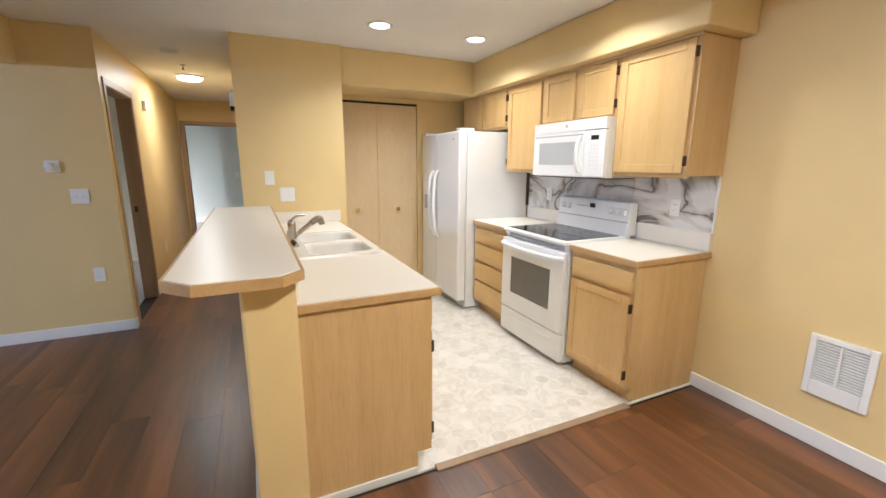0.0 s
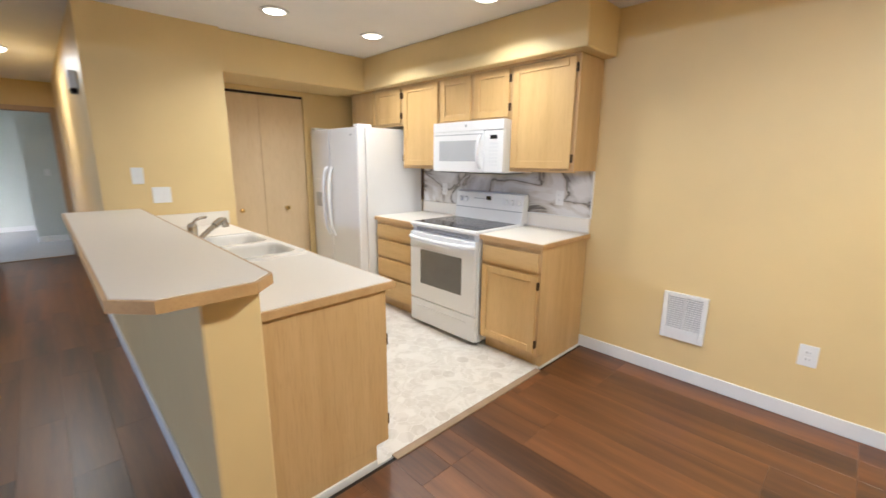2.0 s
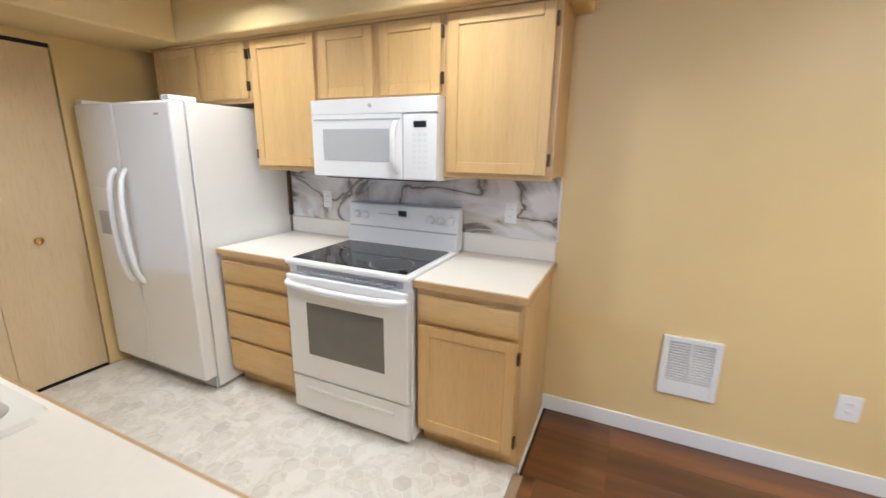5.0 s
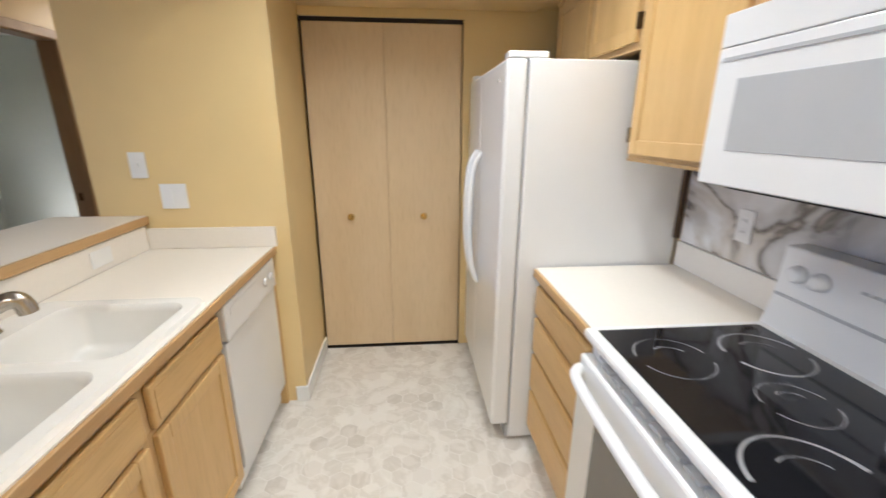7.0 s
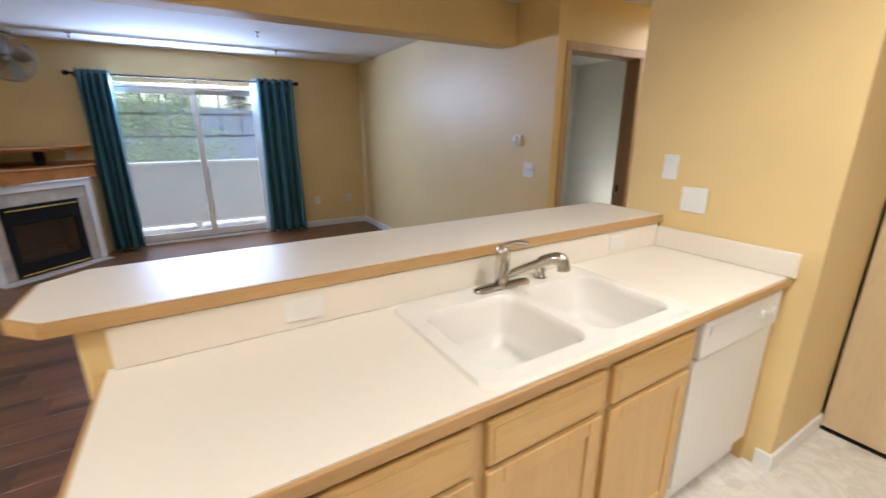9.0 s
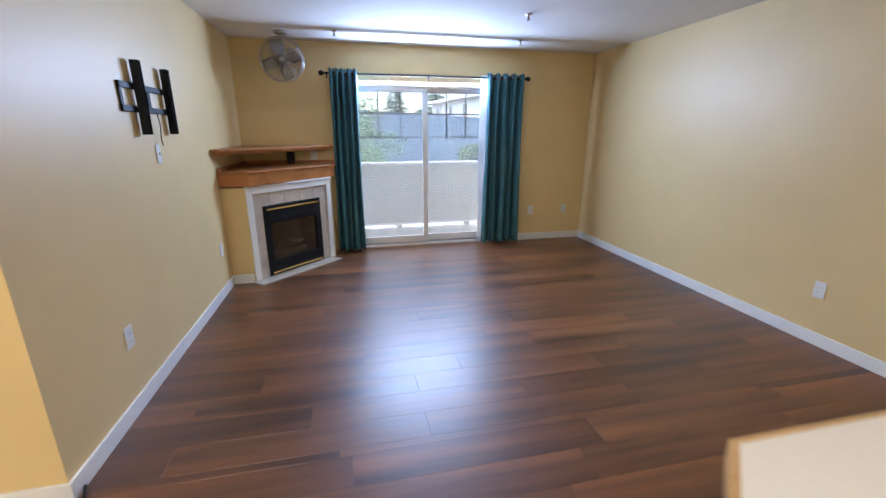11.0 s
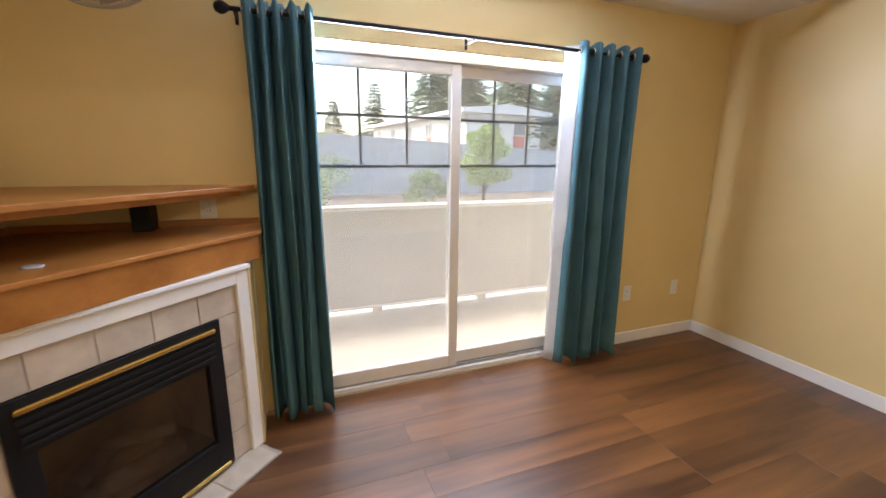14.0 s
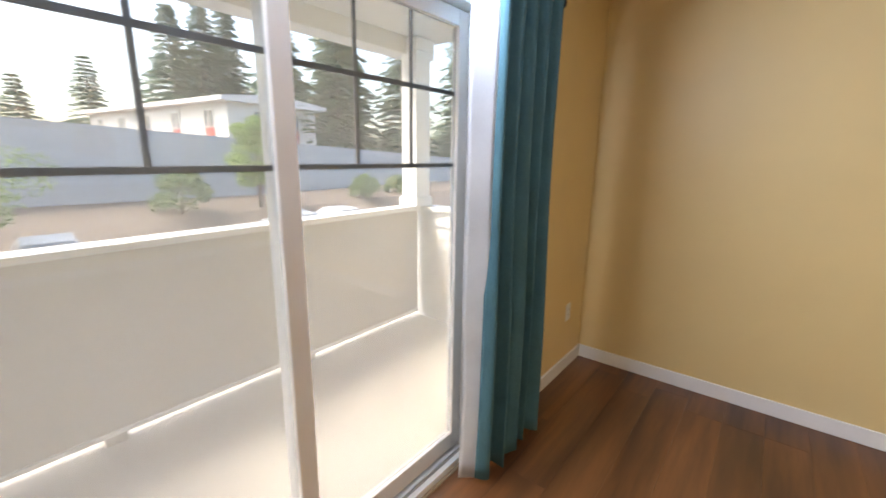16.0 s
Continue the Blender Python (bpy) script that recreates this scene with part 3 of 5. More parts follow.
def deck_with_holes():
    bm = bmesh.new()
    rings = [rounded_rect(sx0, sx1, sy0, sy1, 0.045), rounded_rect(0.27, 0.655, 2.39, 2.755, 0.06), rounded_rect(0.27, 0.655, 2.80, 3.155, 0.06)]
    edges = []
    for ring in rings:
        vs = [bm.verts.new(sink.off((x, y, 0.924))) for x, y in ring]
        edges += [bm.edges.new((vs[i], vs[(i + 1) % len(vs)])) for i in range(len(vs))]
    bmesh.ops.triangle_fill(bm, edges=edges, use_beauty=True)
    outer_ring = rings[0]
    lo = [bm.verts.new(sink.off((x + (0.006 if x > 0.43 else -0.006), y + (0.006 if y > 2.77 else -0.006), 0.9105))) for x, y in outer_ring]
    bm.verts.ensure_lookup_table()
    for i in range(len(lo)):
        j = (i + 1) % len(lo)
        bm.faces.new((bm.verts[i], lo[i], lo[j], bm.verts[j]))
    bmesh.ops.recalc_face_normals(bm, faces=bm.faces)
    me = bpy.data.meshes.new("deck")
    bm.to_mesh(me)
    bm.free()
    sink.add(finish(new("deck", me), SINKM))


deck_with_holes()

tap = Thing("faucet", (0.215, 2.77, 0.924), "brushed nickel single-lever pull-out kitchen faucet", "faucet")
loft(tap, "base_plate", [[(x, y, z) for x, y in rounded_rect(0.19 - g, 0.245 + g, 2.645 - g, 2.895 + g, 0.027)] for g, z in ((0, 0.9245), (0, 0.932), (-0.006, 0.937))], NICKEL)
tap.turned("column", (0.215, 2.77, 0.936), [(0.027, 0), (0.025, 0.03), (0.024, 0.09), (0.026, 0.12), (0.022, 0.14), (0.010, 0.148)], NICKEL)
tap.tube("spout", [(0.222, 2.774, 0.965), (0.25, 2.787, 0.985), (0.31, 2.818, 1.025), (0.355, 2.840, 1.052)], 0.0145, NICKEL)
tap.tube("spray_head", [(0.345, 2.835, 1.046), (0.375, 2.850, 1.064), (0.40, 2.862, 1.072), (0.414, 2.869, 1.058), (0.418, 2.871, 1.03)], 0.0215, NICKEL)
tap.tube("lever", [(0.215, 2.77, 1.075), (0.232, 2.779, 1.094), (0.265, 2.795, 1.106), (0.300, 2.812, 1.104)], 0.0085, NICKEL)
gap = Thing("air_gap", (0.215, 2.965, 0.924), "small chrome dishwasher air gap on the sink deck", "air gap")
gap.turned("cap", (0.215, 2.965, 0.9245), [(0.024, 0), (0.024, 0.006), (0.019, 0.008), (0.019, 0.05), (0.015, 0.058), (0.006, 0.06)], NICKEL)

# dishwasher
dw = Thing("dishwasher", (0.42, 3.55, 0), "white built-in dishwasher with dial controls", "dishwasher")
dw.boxes("body", [(0.14, 3.256, 0.02, 0.665, 3.845, 0.865)], WHITE, 0.004)
dw.boxes("door", [(0.665, 3.258, 0.13, 0.70, 3.843, 0.705)], WHITE, 0.006)
p = dw.boxes("control_panel", [(0.665, 3.258, 0.712, 0.712, 3.843, 0.86)], WHITE, 0.008)
dw.boxes("handle_slot", [(0.7125, 3.30, 0.80, 0.7145, 3.60, 0.835)], WHITE, 0.001, p)
for yy in (3.69, 3.77):
    dw.turned("dial", (0.712, yy, 0.785), [(0.020, 0), (0.018, 0.008), (0.010, 0.010)], WHITE, "x", under=p)
dw.boxes("kick_plate", [(0.60, 3.258, 0.01, 0.64, 3.843, 0.125)], WHITE, 0.003)
setting("filler_strip", [(0.66, 3.8455, 0, 0.70, 3.868, 0.868)], MAPLE, "maple filler strip by the dishwasher", "trim", 0.001)

# wall cabinets
UF = 2.25
GU = "maple wall cabinets"


def wall_cabinet(y0, y1, z0, z1, doors, label, knuckles=()):
    th = Thing("wall_cabinet", (2.41, (y0 + y1) / 2, z0), label, "cabinet", GU)
    th.boxes("body", [(UF, y0, z0, 2.57, y1, z1), (UF - 0.004, y0 + 0.001, z0 - 0.012, UF + 0.02, y1 - 0.001, z0)], MAPLE_END, 0.002)
    for i, (a0, a1) in enumerate(doors):
        framed_door(th, "door", UF, -1, a0, a1, z0 + 0.015, z1 - 0.022, knuckles=knuckles[i] if i < len(knuckles) else None)


wall_cabinet(1.565, 2.105, 1.375, 2.133, [(1.59, 2.085)], "tall maple wall cabinet with one panelled door", ("low",))
wall_cabinet(2.106, 2.88, 1.752, 2.133, [(2.125, 2.47), (2.515, 2.86)], "short maple wall cabinet above the microwave", ("low", None))
wall_cabinet(2.881, 3.40, 1.375, 2.133, [(2.90, 3.375)], "tall maple wall cabinet beside the refrigerator", ("high",))
wall_cabinet(3.401, 4.31, 1.775, 2.133, [(3.425, 3.83), (3.87, 4.28)], "short maple wall cabinet above the refrigerator", ("low", None))
setting("cabinet_scribe", [(2.235, 1.56, 2.118, 2.247, 4.31, 2.134)], MAPLE_H, "maple trim strip below the soffit", "trim", 0.002)

# marble backsplash
splash = tagged(new("backsplash"), "grey-veined white marble tile backsplash", "backsplash", "", "structure")
ys = [1.57, 2.18, 2.79, 3.445]
for a, b in zip(ys, ys[1:]):
    t = finish(new("tile", boxes_mesh("tile", [(2.558, a + 0.001, 1.022, 2.57, b - 0.001, 1.385)])), MARBLE, 0.0015)
    t.parent = splash
t = finish(new("edge_trim", boxes_mesh("edge_trim", [(2.552, 1.562, 1.02, 2.57, 1.5705, 1.372), (2.552, 1.571, 1.0205, 2.5575, 2.1, 1.026)])), TRIM, 0.001)
t.parent = splash
t = finish(new("wall_panel", boxes_mesh("wall_panel", [(2.558, 2.106, 0.6, 2.57, 2.884, 1.0215)])), TRIM, 0)
t.parent = splash

# range
rg = Thing("range", (2.25, 2.495, 0), "white freestanding electric range with black glass cooktop", "range")
ry0, ry1 = 2.113, 2.877
rg.boxes("body", [(1.93, ry0, 0.03, 2.53, ry1, 0.895)], WHITE, 0.004)
for fy in (ry0 + 0.03, ry1 - 0.08):
    rg.boxes("foot", [(1.97, fy, 0, 2.02, fy + 0.05, 0.03)], BLACK, 0.002)
rg.boxes("cooktop_frame", [(1.895, ry0 - 0.003, 0.893, 2.50, ry1 + 0.003, 0.925)], WHITE, 0.012)
ct = rg.boxes("glass_top", [(1.925, ry0 + 0.03, 0.9255, 2.42, ry1 - 0.03, 0.929)], BLACKGLASS, 0.001, None, "black ceramic glass")
for bx, by, r in ((2.05, 2.30, 0.115), (2.05, 2.69, 0.095), (2.30, 2.30, 0.085), (2.30, 2.69, 0.105), (2.20, 2.495, 0.075)):
    for k, (rr, a0, a1) in enumerate(((r, 10, 170), (r, 200, 340), (r * 0.55, 30, 120))):
        seg = 18
        wd = 0.011 if k < 2 and rr > 0.1 else 0.004
        vs, fs = [], []
        for i in range(seg + 1):
            a = radians(a0 + (a1 - a0) * i / seg)
            ww = wd * (0.35 + 0.65 * (abs(2 * i / seg - 1) ** 1.5))
            vs += [(bx + (rr - ww) * math.cos(a), by + (rr - ww) * math.sin(a), 0.9296), (bx + rr * math.cos(a), by + rr * math.sin(a), 0.9296)]
        fs = [(2 * i, 2 * i + 1, 2 * i + 3, 2 * i + 2) for i in range(seg)]
        rg.mesh("burner_ring", vs, fs, RING, 0, False, ct)
od = rg.boxes("oven_door", [(1.89, ry0 + 0.004, 0.255, 1.93, ry1 - 0.004, 0.845)], WHITE, 0.01)
rg.boxes("window", [(1.8885, ry0 + 0.14, 0.40, 1.8905, ry1 - 0.14, 0.70)], OVENGLASS, 0.001, od, "dark tinted oven glass")
rg.tube("handle", [(1.895, ry0 + 0.02, 0.80), (1.858, ry0 + 0.03, 0.805), (1.845, ry0 + 0.15, 0.80), (1.842, 2.495, 0.795), (1.845, ry1 - 0.15, 0.80), (1.858, ry1 - 0.03, 0.805), (1.895, ry1 - 0.02, 0.80)], 0.0165, WHITE, od)
rg.boxes("vent_slats", [(1.905, ry0 + 0.09 + i * 0.058, 0.858, 1.9285, ry0 + 0.135 + i * 0.058, 0.868) for i in range(10)] + [(1.9285, ry0 + 0.05, 0.85, 1.931, ry1 - 0.05, 0.885)], GREY_WHITE, 0.001)
dr = rg.boxes("storage_drawer", [(1.895, ry0 + 0.004, 0.04, 1.93, ry1 - 0.004, 0.245)], WHITE, 0.008)
rg.boxes("grip_lip", [(1.884, ry0 + 0.09, 0.175, 1.896, ry1 - 0.09, 0.192)], WHITE, 0.004, dr)
bp = rg.mesh("back_panel", [(2.45, ry0, 0.925), (2.45, ry1, 0.925), (2.47, ry1, 1.02), (2.47, ry0, 1.02), (2.478, ry0, 1.165), (2.478, ry1, 1.165), (2.545, ry1, 1.17), (2.545, ry0, 1.17), (2.545, ry0, 0.925), (2.545, ry1, 0.925)],
             [(0, 3, 2, 1), (3, 4, 5, 2), (4, 7, 6, 5), (7, 8, 9, 6), (0, 8, 7, 4, 3), (1, 2, 5, 6, 9)], WHITE, 0.006)
rg.boxes("dark_seam", [(2.466, ry0 + 0.01, 1.018, 2.472, ry1 - 0.01, 1.026)], GREY_WHITE, 0, bp)
rg.boxes("display", [(2.470, 2.455, 1.10, 2.4755, 2.51, 1.135)], LED, 0.001, bp)
for i in range(6):
    rg.boxes("button_row", [(2.470, 2.525 + i * 0.022, 1.105, 2.4755, 2.54 + i * 0.022, 1.112)], GREY_WHITE, 0.0005, bp)
for ky in (2.16, 2.225, 2.29, 2.75, 2.815):
    rg.turned("knob", (2.475, ky, 1.095), [(0.026, 0.0), (0.024, -0.012), (0.020, -0.026), (0.014, -0.029)], WHITE, "x", under=bp)

# microwave
mw = Thing("microwave", (2.35, 2.493, 1.345), "white over-the-range microwave oven", "microwave")
my0, my1 = 2.108, 2.876
mw.boxes("body", [(2.19, my0, 1.345, 2.565, my1, 1.75)], WHITE, 0.004)
mw.boxes("grille", [(2.165, my0, 1.675, 2.19, my1, 1.75)], WHITE, 0.003)
md = mw.boxes("door", [(2.165, 2.30, 1.35, 2.19, my1, 1.6735)], WHITE, 0.003)
mw.boxes("window", [(2.1635, 2.375, 1.435, 2.1655, 2.80, 1.60)], GREY_WHITE, 0.001, md, "grey screened window")
mw.boxes("trim_line", [(2.1625, 2.31, 1.643, 2.1655, my1 - 0.02, 1.651)], GREY_WHITE, 0.0005, md)
mw.tube("handle", [(2.166, 2.335, 1.63), (2.135, 2.335, 1.61), (2.125, 2.335, 1.51), (2.135, 2.335, 1.41), (2.166, 2.335, 1.385)], 0.014, WHITE, md)
cp = mw.boxes("control_panel", [(2.165, my0, 1.35, 2.19, 2.297, 1.668)], WHITE, 0.006)
mw.boxes("display", [(2.1635, 2.165, 1.605, 2.1655, 2.235, 1.635)], LED, 0.0005, cp)
for i in range(7):
    for j in range(3):
        mw.boxes("button", [(2.1638, 2.16 + j * 0.03, 1.40 + i * 0.027, 2.1655, 2.182 + j * 0.03, 1.417 + i * 0.027)], mat_plain("button_grey", (0.74, 0.74, 0.74), 0.4) if i + j == 0 else bpy.data.materials["button_grey"], 0, cp)
mw.turned("badge", (2.165, 2.49, 1.715), [(0.011, 0), (0.011, -0.002), (0.008, -0.002)], GREY_WHITE, "x")
mw.boxes("under_vent", [(2.21, my0 + 0.05, 1.338, 2.53, my1 - 0.05, 1.346)], BLACK, 0.001)

# refrigerator
fr = Thing("refrigerator", (2.15, 3.915, 0), "white side-by-side refrigerator with door dispenser", "refrigerator")
fy0, fy1, fs = 3.465, 4.375, 3.985
fr.boxes("body", [(1.855, fy0, 0.02, 2.55, fy1, 1.735)], WHITE, 0.006)
fr.boxes("base_grille", [(1.84, fy0 + 0.01, 0.012, 1.854, fy1 - 0.01, 0.085)], GREY_WHITE, 0.003)
d1 = fr.boxes("fridge_door", [(1.765, fy0, 0.095, 1.85, fs - 0.003, 1.735)], WHITE, 0.014)
d2 = fr.boxes("freezer_door", [(1.765, fs + 0.003, 0.095, 1.85, fy1, 1.735)], WHITE, 0.014)
for d, yy in ((d1, fs - 0.055), (d2, fs + 0.055)):
    fr.tube("handle", [(1.767, yy, 1.36), (1.735, yy, 1.34), (1.712, yy, 1.22), (1.706, yy, 1.05), (1.712, yy, 0.86), (1.735, yy, 0.70), (1.767, yy, 0.67)], 0.0165, WHITE, d)
fr.boxes("dispenser", [(1.757, 4.12, 0.93, 1.768, 4.30, 1.24)], WHITE, 0.006, d2)
fr.boxes("dispenser_recess", [(1.7555, 4.14, 0.95, 1.7575, 4.28, 1.10)], GREY_WHITE, 0.002, d2)
for hy in (fy0 + 0.01, fy1 - 0.08):
    fr.boxes("hinge_cover", [(1.775, hy, 1.736, 1.93, hy + 0.07, 1.762)], WHITE, 0.006)
fr.boxes("badge", [(1.7635, 3.56, 1.66, 1.7655, 3.60, 1.672)], GREY_WHITE, 0.0005, d1)
setting("fridge_panel_strip", [(2.535, 3.4475, 1.03, 2.557, 3.4635, 1.374)], SHADOWGAP, "dark brown panel edge beside the refrigerator", "trim")

# pantry bifold doors
for x0, x1, kx in ((0.812, 1.2675, 1.03), (1.2690, 1.722, 1.49)):
    bf = Thing("bifold_door", ((x0 + x1) / 2, 4.45, 0.018), "flush pale maple veneer bifold pantry door", "door", "pantry bifold doors")
    bf.boxes("leaf", [(x0, 4.437, 0.018, x1, 4.468, 2.05)], BIFOLD, 0.003)
    bf.turned("knob", (kx, 4.437, 0.935), [(0.017, 0), (0.013, -0.012), (0.021, -0.02), (0.021, -0.029), (0.010, -0.034)], BRASS, "y", 16)
# black strip puts the darkness of the gap over the doors into colour
setting("pantry_top_gap", [(0.80, 4.445, 2.053, 1.73, 4.475, 2.0745)], GAP, "black strip drawn as the dark gap above the bifold doors", "trim")
setting("pantry_threshold", [(0.8, 4.43, -0.012, 1.9, 5.15, 0.0)], GAP, "dark closet floor", "floor")


# recessed cans and flush lights
def can_trim(x, y):
    th = Thing("recessed_light", (x, y, 2.425), "white recessed ceiling downlight, lit", "ceiling light", "kitchen downlights")
    th.turned("trim_ring", (x, y, 2.44), [(0.095, 0), (0.095, -0.006), (0.078, -0.010), (0.070, -0.004), (0.068, 0.0)], TRIM, n=32)
    th.turned("lens", (x, y, 2.432), [(0.069, 0.002), (0.066, -0.001), (0.02, -0.003)], LAMPGLOW, n=32)


for cx, cy in CANS:
    can_trim(cx, cy)


def flush_light(x, y, r, label):
    th = Thing("ceiling_light", (x, y, 2.36), label, "ceiling light")
    th.turned("pan", (x, y, 2.44), [(r, 0), (r, -0.012), (r - 0.01, -0.016)], TRIM, n=32)
    th.turned("diffuser", (x, y, 2.424), [(r - 0.012, 0), (r - 0.02, -0.018), (r * 0.7, -0.032), (r * 0.3, -0.038)], LAMPGLOW, n=32)


flush_light(-0.56, 6.0, 0.15, "round flush hall ceiling light, lit")
# housing for the assumed dining lamp, added out of view
flush_light(0.75, -0.15, 0.18, "assumed round flush dining ceiling light, out of view, lit")


# wall plates
def plate(name, at, normal, w, h, label, kind, group=""):
    """A wall plate: normal is '+x', '-x', '+y' or '-y'; kind: rocker, toggle, outlet, blank."""
    rz = {"-y": 0, "+x": 90, "+y": 180, "-x": -90}[normal]
    th = Thing(name, at, label, "wall plate", group, rz=rz if rz else 360)
    th.boxes("cover", [(-w / 2, -0.006, -h / 2, w / 2, 0, h / 2)], TRIM, 0.003)
    gangs = max(1, round(w / 0.075))
    for g in range(gangs):
        gx = (g - (gangs - 1) / 2) * 0.046
        if kind == "rocker":
            th.boxes("rocker", [(gx - 0.016, -0.009, -0.033, gx + 0.016, -0.006, 0.033)], WHITE, 0.002)
        elif kind == "toggle":
            th.boxes("toggle", [(gx - 0.005, -0.016, -0.008, gx + 0.005, -0.006, 0.012)], WHITE, 0.002)
        elif kind == "outlet":
            for zc in (0.02, -0.02):
                th.boxes("socket", [(gx - 0.015, -0.0085, zc - 0.013, gx + 0.015, -0.006, zc + 0.013)], WHITE, 0.002)
                th.boxes("slot", [(gx - 0.008, -0.009, zc - 0.004, gx - 0.006, -0.0084, zc + 0.006), (gx + 0.006, -0.009, zc - 0.004, gx + 0.008, -0.0084, zc + 0.006)], GAP, 0)
    return th


plate("wall_jack", (0.15, 3.869, 1.31), "-y", 0.075, 0.118, "white phone jack plate on the yellow wall", "toggle")
plate("light_switch", (0.285, 3.869, 1.165), "-y", 0.12, 0.118, "white double rocker switch on the yellow wall", "rocker")
plate("outlet", (2.557, 1.83, 1.16), "-x", 0.07, 0.115, "white outlet on the marble backsplash", "outlet", "backsplash outlets")
plate("outlet", (2.557, 3.12, 1.16), "-x", 0.07, 0.115, "white outlet on the marble backsplash", "outlet", "backsplash outlets")
plate("outlet", (2.569, 0.235, 0.395), "-x", 0.085, 0.125, "white outlet low on the dining wall", "outlet")
plate("outlet", (0.1385, 2.07, 0.972), "+x", 0.115, 0.07, "white sideways outlet on the peninsula upstand", "blank", "peninsula outlets")
plate("outlet", (0.1385, 3.53, 0.972), "+x", 0.115, 0.07, "white sideways outlet on the peninsula upstand", "blank", "peninsula outlets")
plate("light_switch", (-1.25, 4.219, 1.165), "-y", 0.12, 0.118, "white double toggle switch on the living room wall", "toggle")
plate("outlet", (-1.21, 4.219, 0.515), "-y", 0.075, 0.12, "white outlet on the living room wall", "outlet")
plate("outlet", (-1.98, 4.219, 0.40), "-y", 0.075, 0.12, "white outlet on the living room wall", "outlet")
plate("outlet", (-2.2, -0.169, 0.42), "+y", 0.075, 0.12, "white outlet low on the bracket wall", "outlet")
plate("outlet", (-3.9, -0.169, 0.42), "+y", 0.075, 0.12, "white outlet low on the bracket wall", "outlet")
plate("cable_plate", (-2.96, -0.169, 1.33), "+y", 0.06, 0.118, "white cable plate below the television bracket", "toggle")
plate("outlet", (-5.169, 3.45, 0.42), "+x", 0.075, 0.12, "cream outlet low beside the sliding door", "outlet", "window wall outlets")
plate("outlet", (-5.169, 3.95, 0.42), "+x", 0.075, 0.12, "cream outlet low beside the sliding door", "outlet", "window wall outlets")

th = Thing("thermostat", (-1.385, 4.22, 1.40), "small beige round-dial thermostat on a wall plate", "thermostat")
th.boxes("base", [(-1.43, 4.20, 1.355, -1.34, 4.22, 1.445)], TRIM, 0.006)
th.turned("dial", (-1.40, 4.20, 1.40), [(0.03, 0), (0.028, -0.018), (0.015, -0.021)], WHITE, "y")

# wall heater
ht = Thing("wall_heater", (2.57, 0.865, 0.28), "white recessed electric wall heater with louvred grille", "heater")
ht.boxes("cover", [(2.548, 0.735, 0.28, 2.57, 0.765, 0.60), (2.548, 0.965, 0.28, 2.57, 0.995, 0.60), (2.548, 0.765, 0.28, 2.57, 0.965, 0.36), (2.548, 0.765, 0.572, 2.57, 0.965, 0.60), (2.546, 0.859, 0.36, 2.57, 0.871, 0.572)], TRIM, 0.004)
ht.boxes("dark_back", [(2.566, 0.765, 0.36, 2.57, 0.965, 0.572)], GREY_WHITE, 0)
for i in range(14):
    z = 0.366 + i * 0.0147
    ht.boxes("louvre", [(2.552, 0.767, z, 2.565, 0.858, z + 0.008), (2.552, 0.872, z, 2.565, 0.963, z + 0.008)], TRIM, 0.001)
sd = Thing("smoke_detector", (-0.58, 4.72, 2.44), "white round smoke detector on the ceiling", "smoke detector")
sd.turned("housing", (-0.58, 4.72, 2.44), [(0.07, 0), (0.068, -0.02), (0.055, -0.034), (0.02, -0.038)], TRIM)
GS = "ceiling sprinkler heads"
for sx, sy in ((-0.55, 5.35), (-3.6, 2.6), (-4.6, 0.95), (-4.6, 2.95)):
    sp = Thing("sprinkler", (sx, sy, 2.44), "small metal fire sprinkler head on the ceiling", "sprinkler", GS)
    sp.turned("escutcheon", (sx, sy, 2.44), [(0.028, 0), (0.026, -0.006), (0.010, -0.010), (0.008, -0.045), (0.018, -0.047), (0.018, -0.05)], STEEL, n=16)
sp = Thing("sprinkler", (2.49, -0.95, 2.165), "side-wall fire sprinkler head with dark cup", "sprinkler")
sp.turned("cup", (2.49, -0.95, 2.165), [(0.035, 0), (0.033, 0.012), (0.012, 0.018), (0.011, 0.06), (0.02, 0.064)], BRONZE, "y", 16)


# ---- hall ----
def casing_x(name, x, side, y0, y1, z1, depth, label):
    """Door casing and jambs for an opening in a wall along y. x: the face; side: the way it looks."""
    w, t = 0.06, 0.014
    f = x + side * t
    b = x - side * depth
    th = Thing(name, (x, (y0 + y1) / 2, 0), label, "door frame", "", "structure")
    th.boxes("casing", [(x, y0 - w + 0.012, 0, f, y0 + 0.012, z1 - 0.012), (x, y1 - 0.012, 0, f, y1 + w - 0.012, z1 - 0.012), (x, y0 - w + 0.012, z1 - 0.012, f, y1 + w - 0.012, z1 + w - 0.012)], CASING, 0.004)
    th.boxes("jamb", [(x, y0, 0, b, y0 + 0.018, z1), (x, y1 - 0.018, 0, b, y1, z1), (x, y0 + 0.018, z1 - 0.018, b, y1 - 0.018, z1)], TAUPE, 0.001)
    return th


casing_x("door_frame_1", -1.02, 1, HDY0, HDY1, 2.06, 0.12, "taupe-stained wooden door frame in the hall")
dr = Thing("door_1", (-1.16, HDY0 + 0.04, 0), "taupe-stained flush wooden door standing open into the side room", "door")
dr.boxes("leaf", [(-1.98, HDY0 - 0.02, 0.012, -1.15, HDY0 + 0.018, 2.035)], TAUPE, 0.003)
dr.turned("knob", (-1.92, HDY0 + 0.018, 0.96), [(0.028, 0), (0.012, 0.008), (0.011, 0.03), (0.026, 0.04), (0.024, 0.06), (0.01, 0.066)], BRONZE, "y", 16)
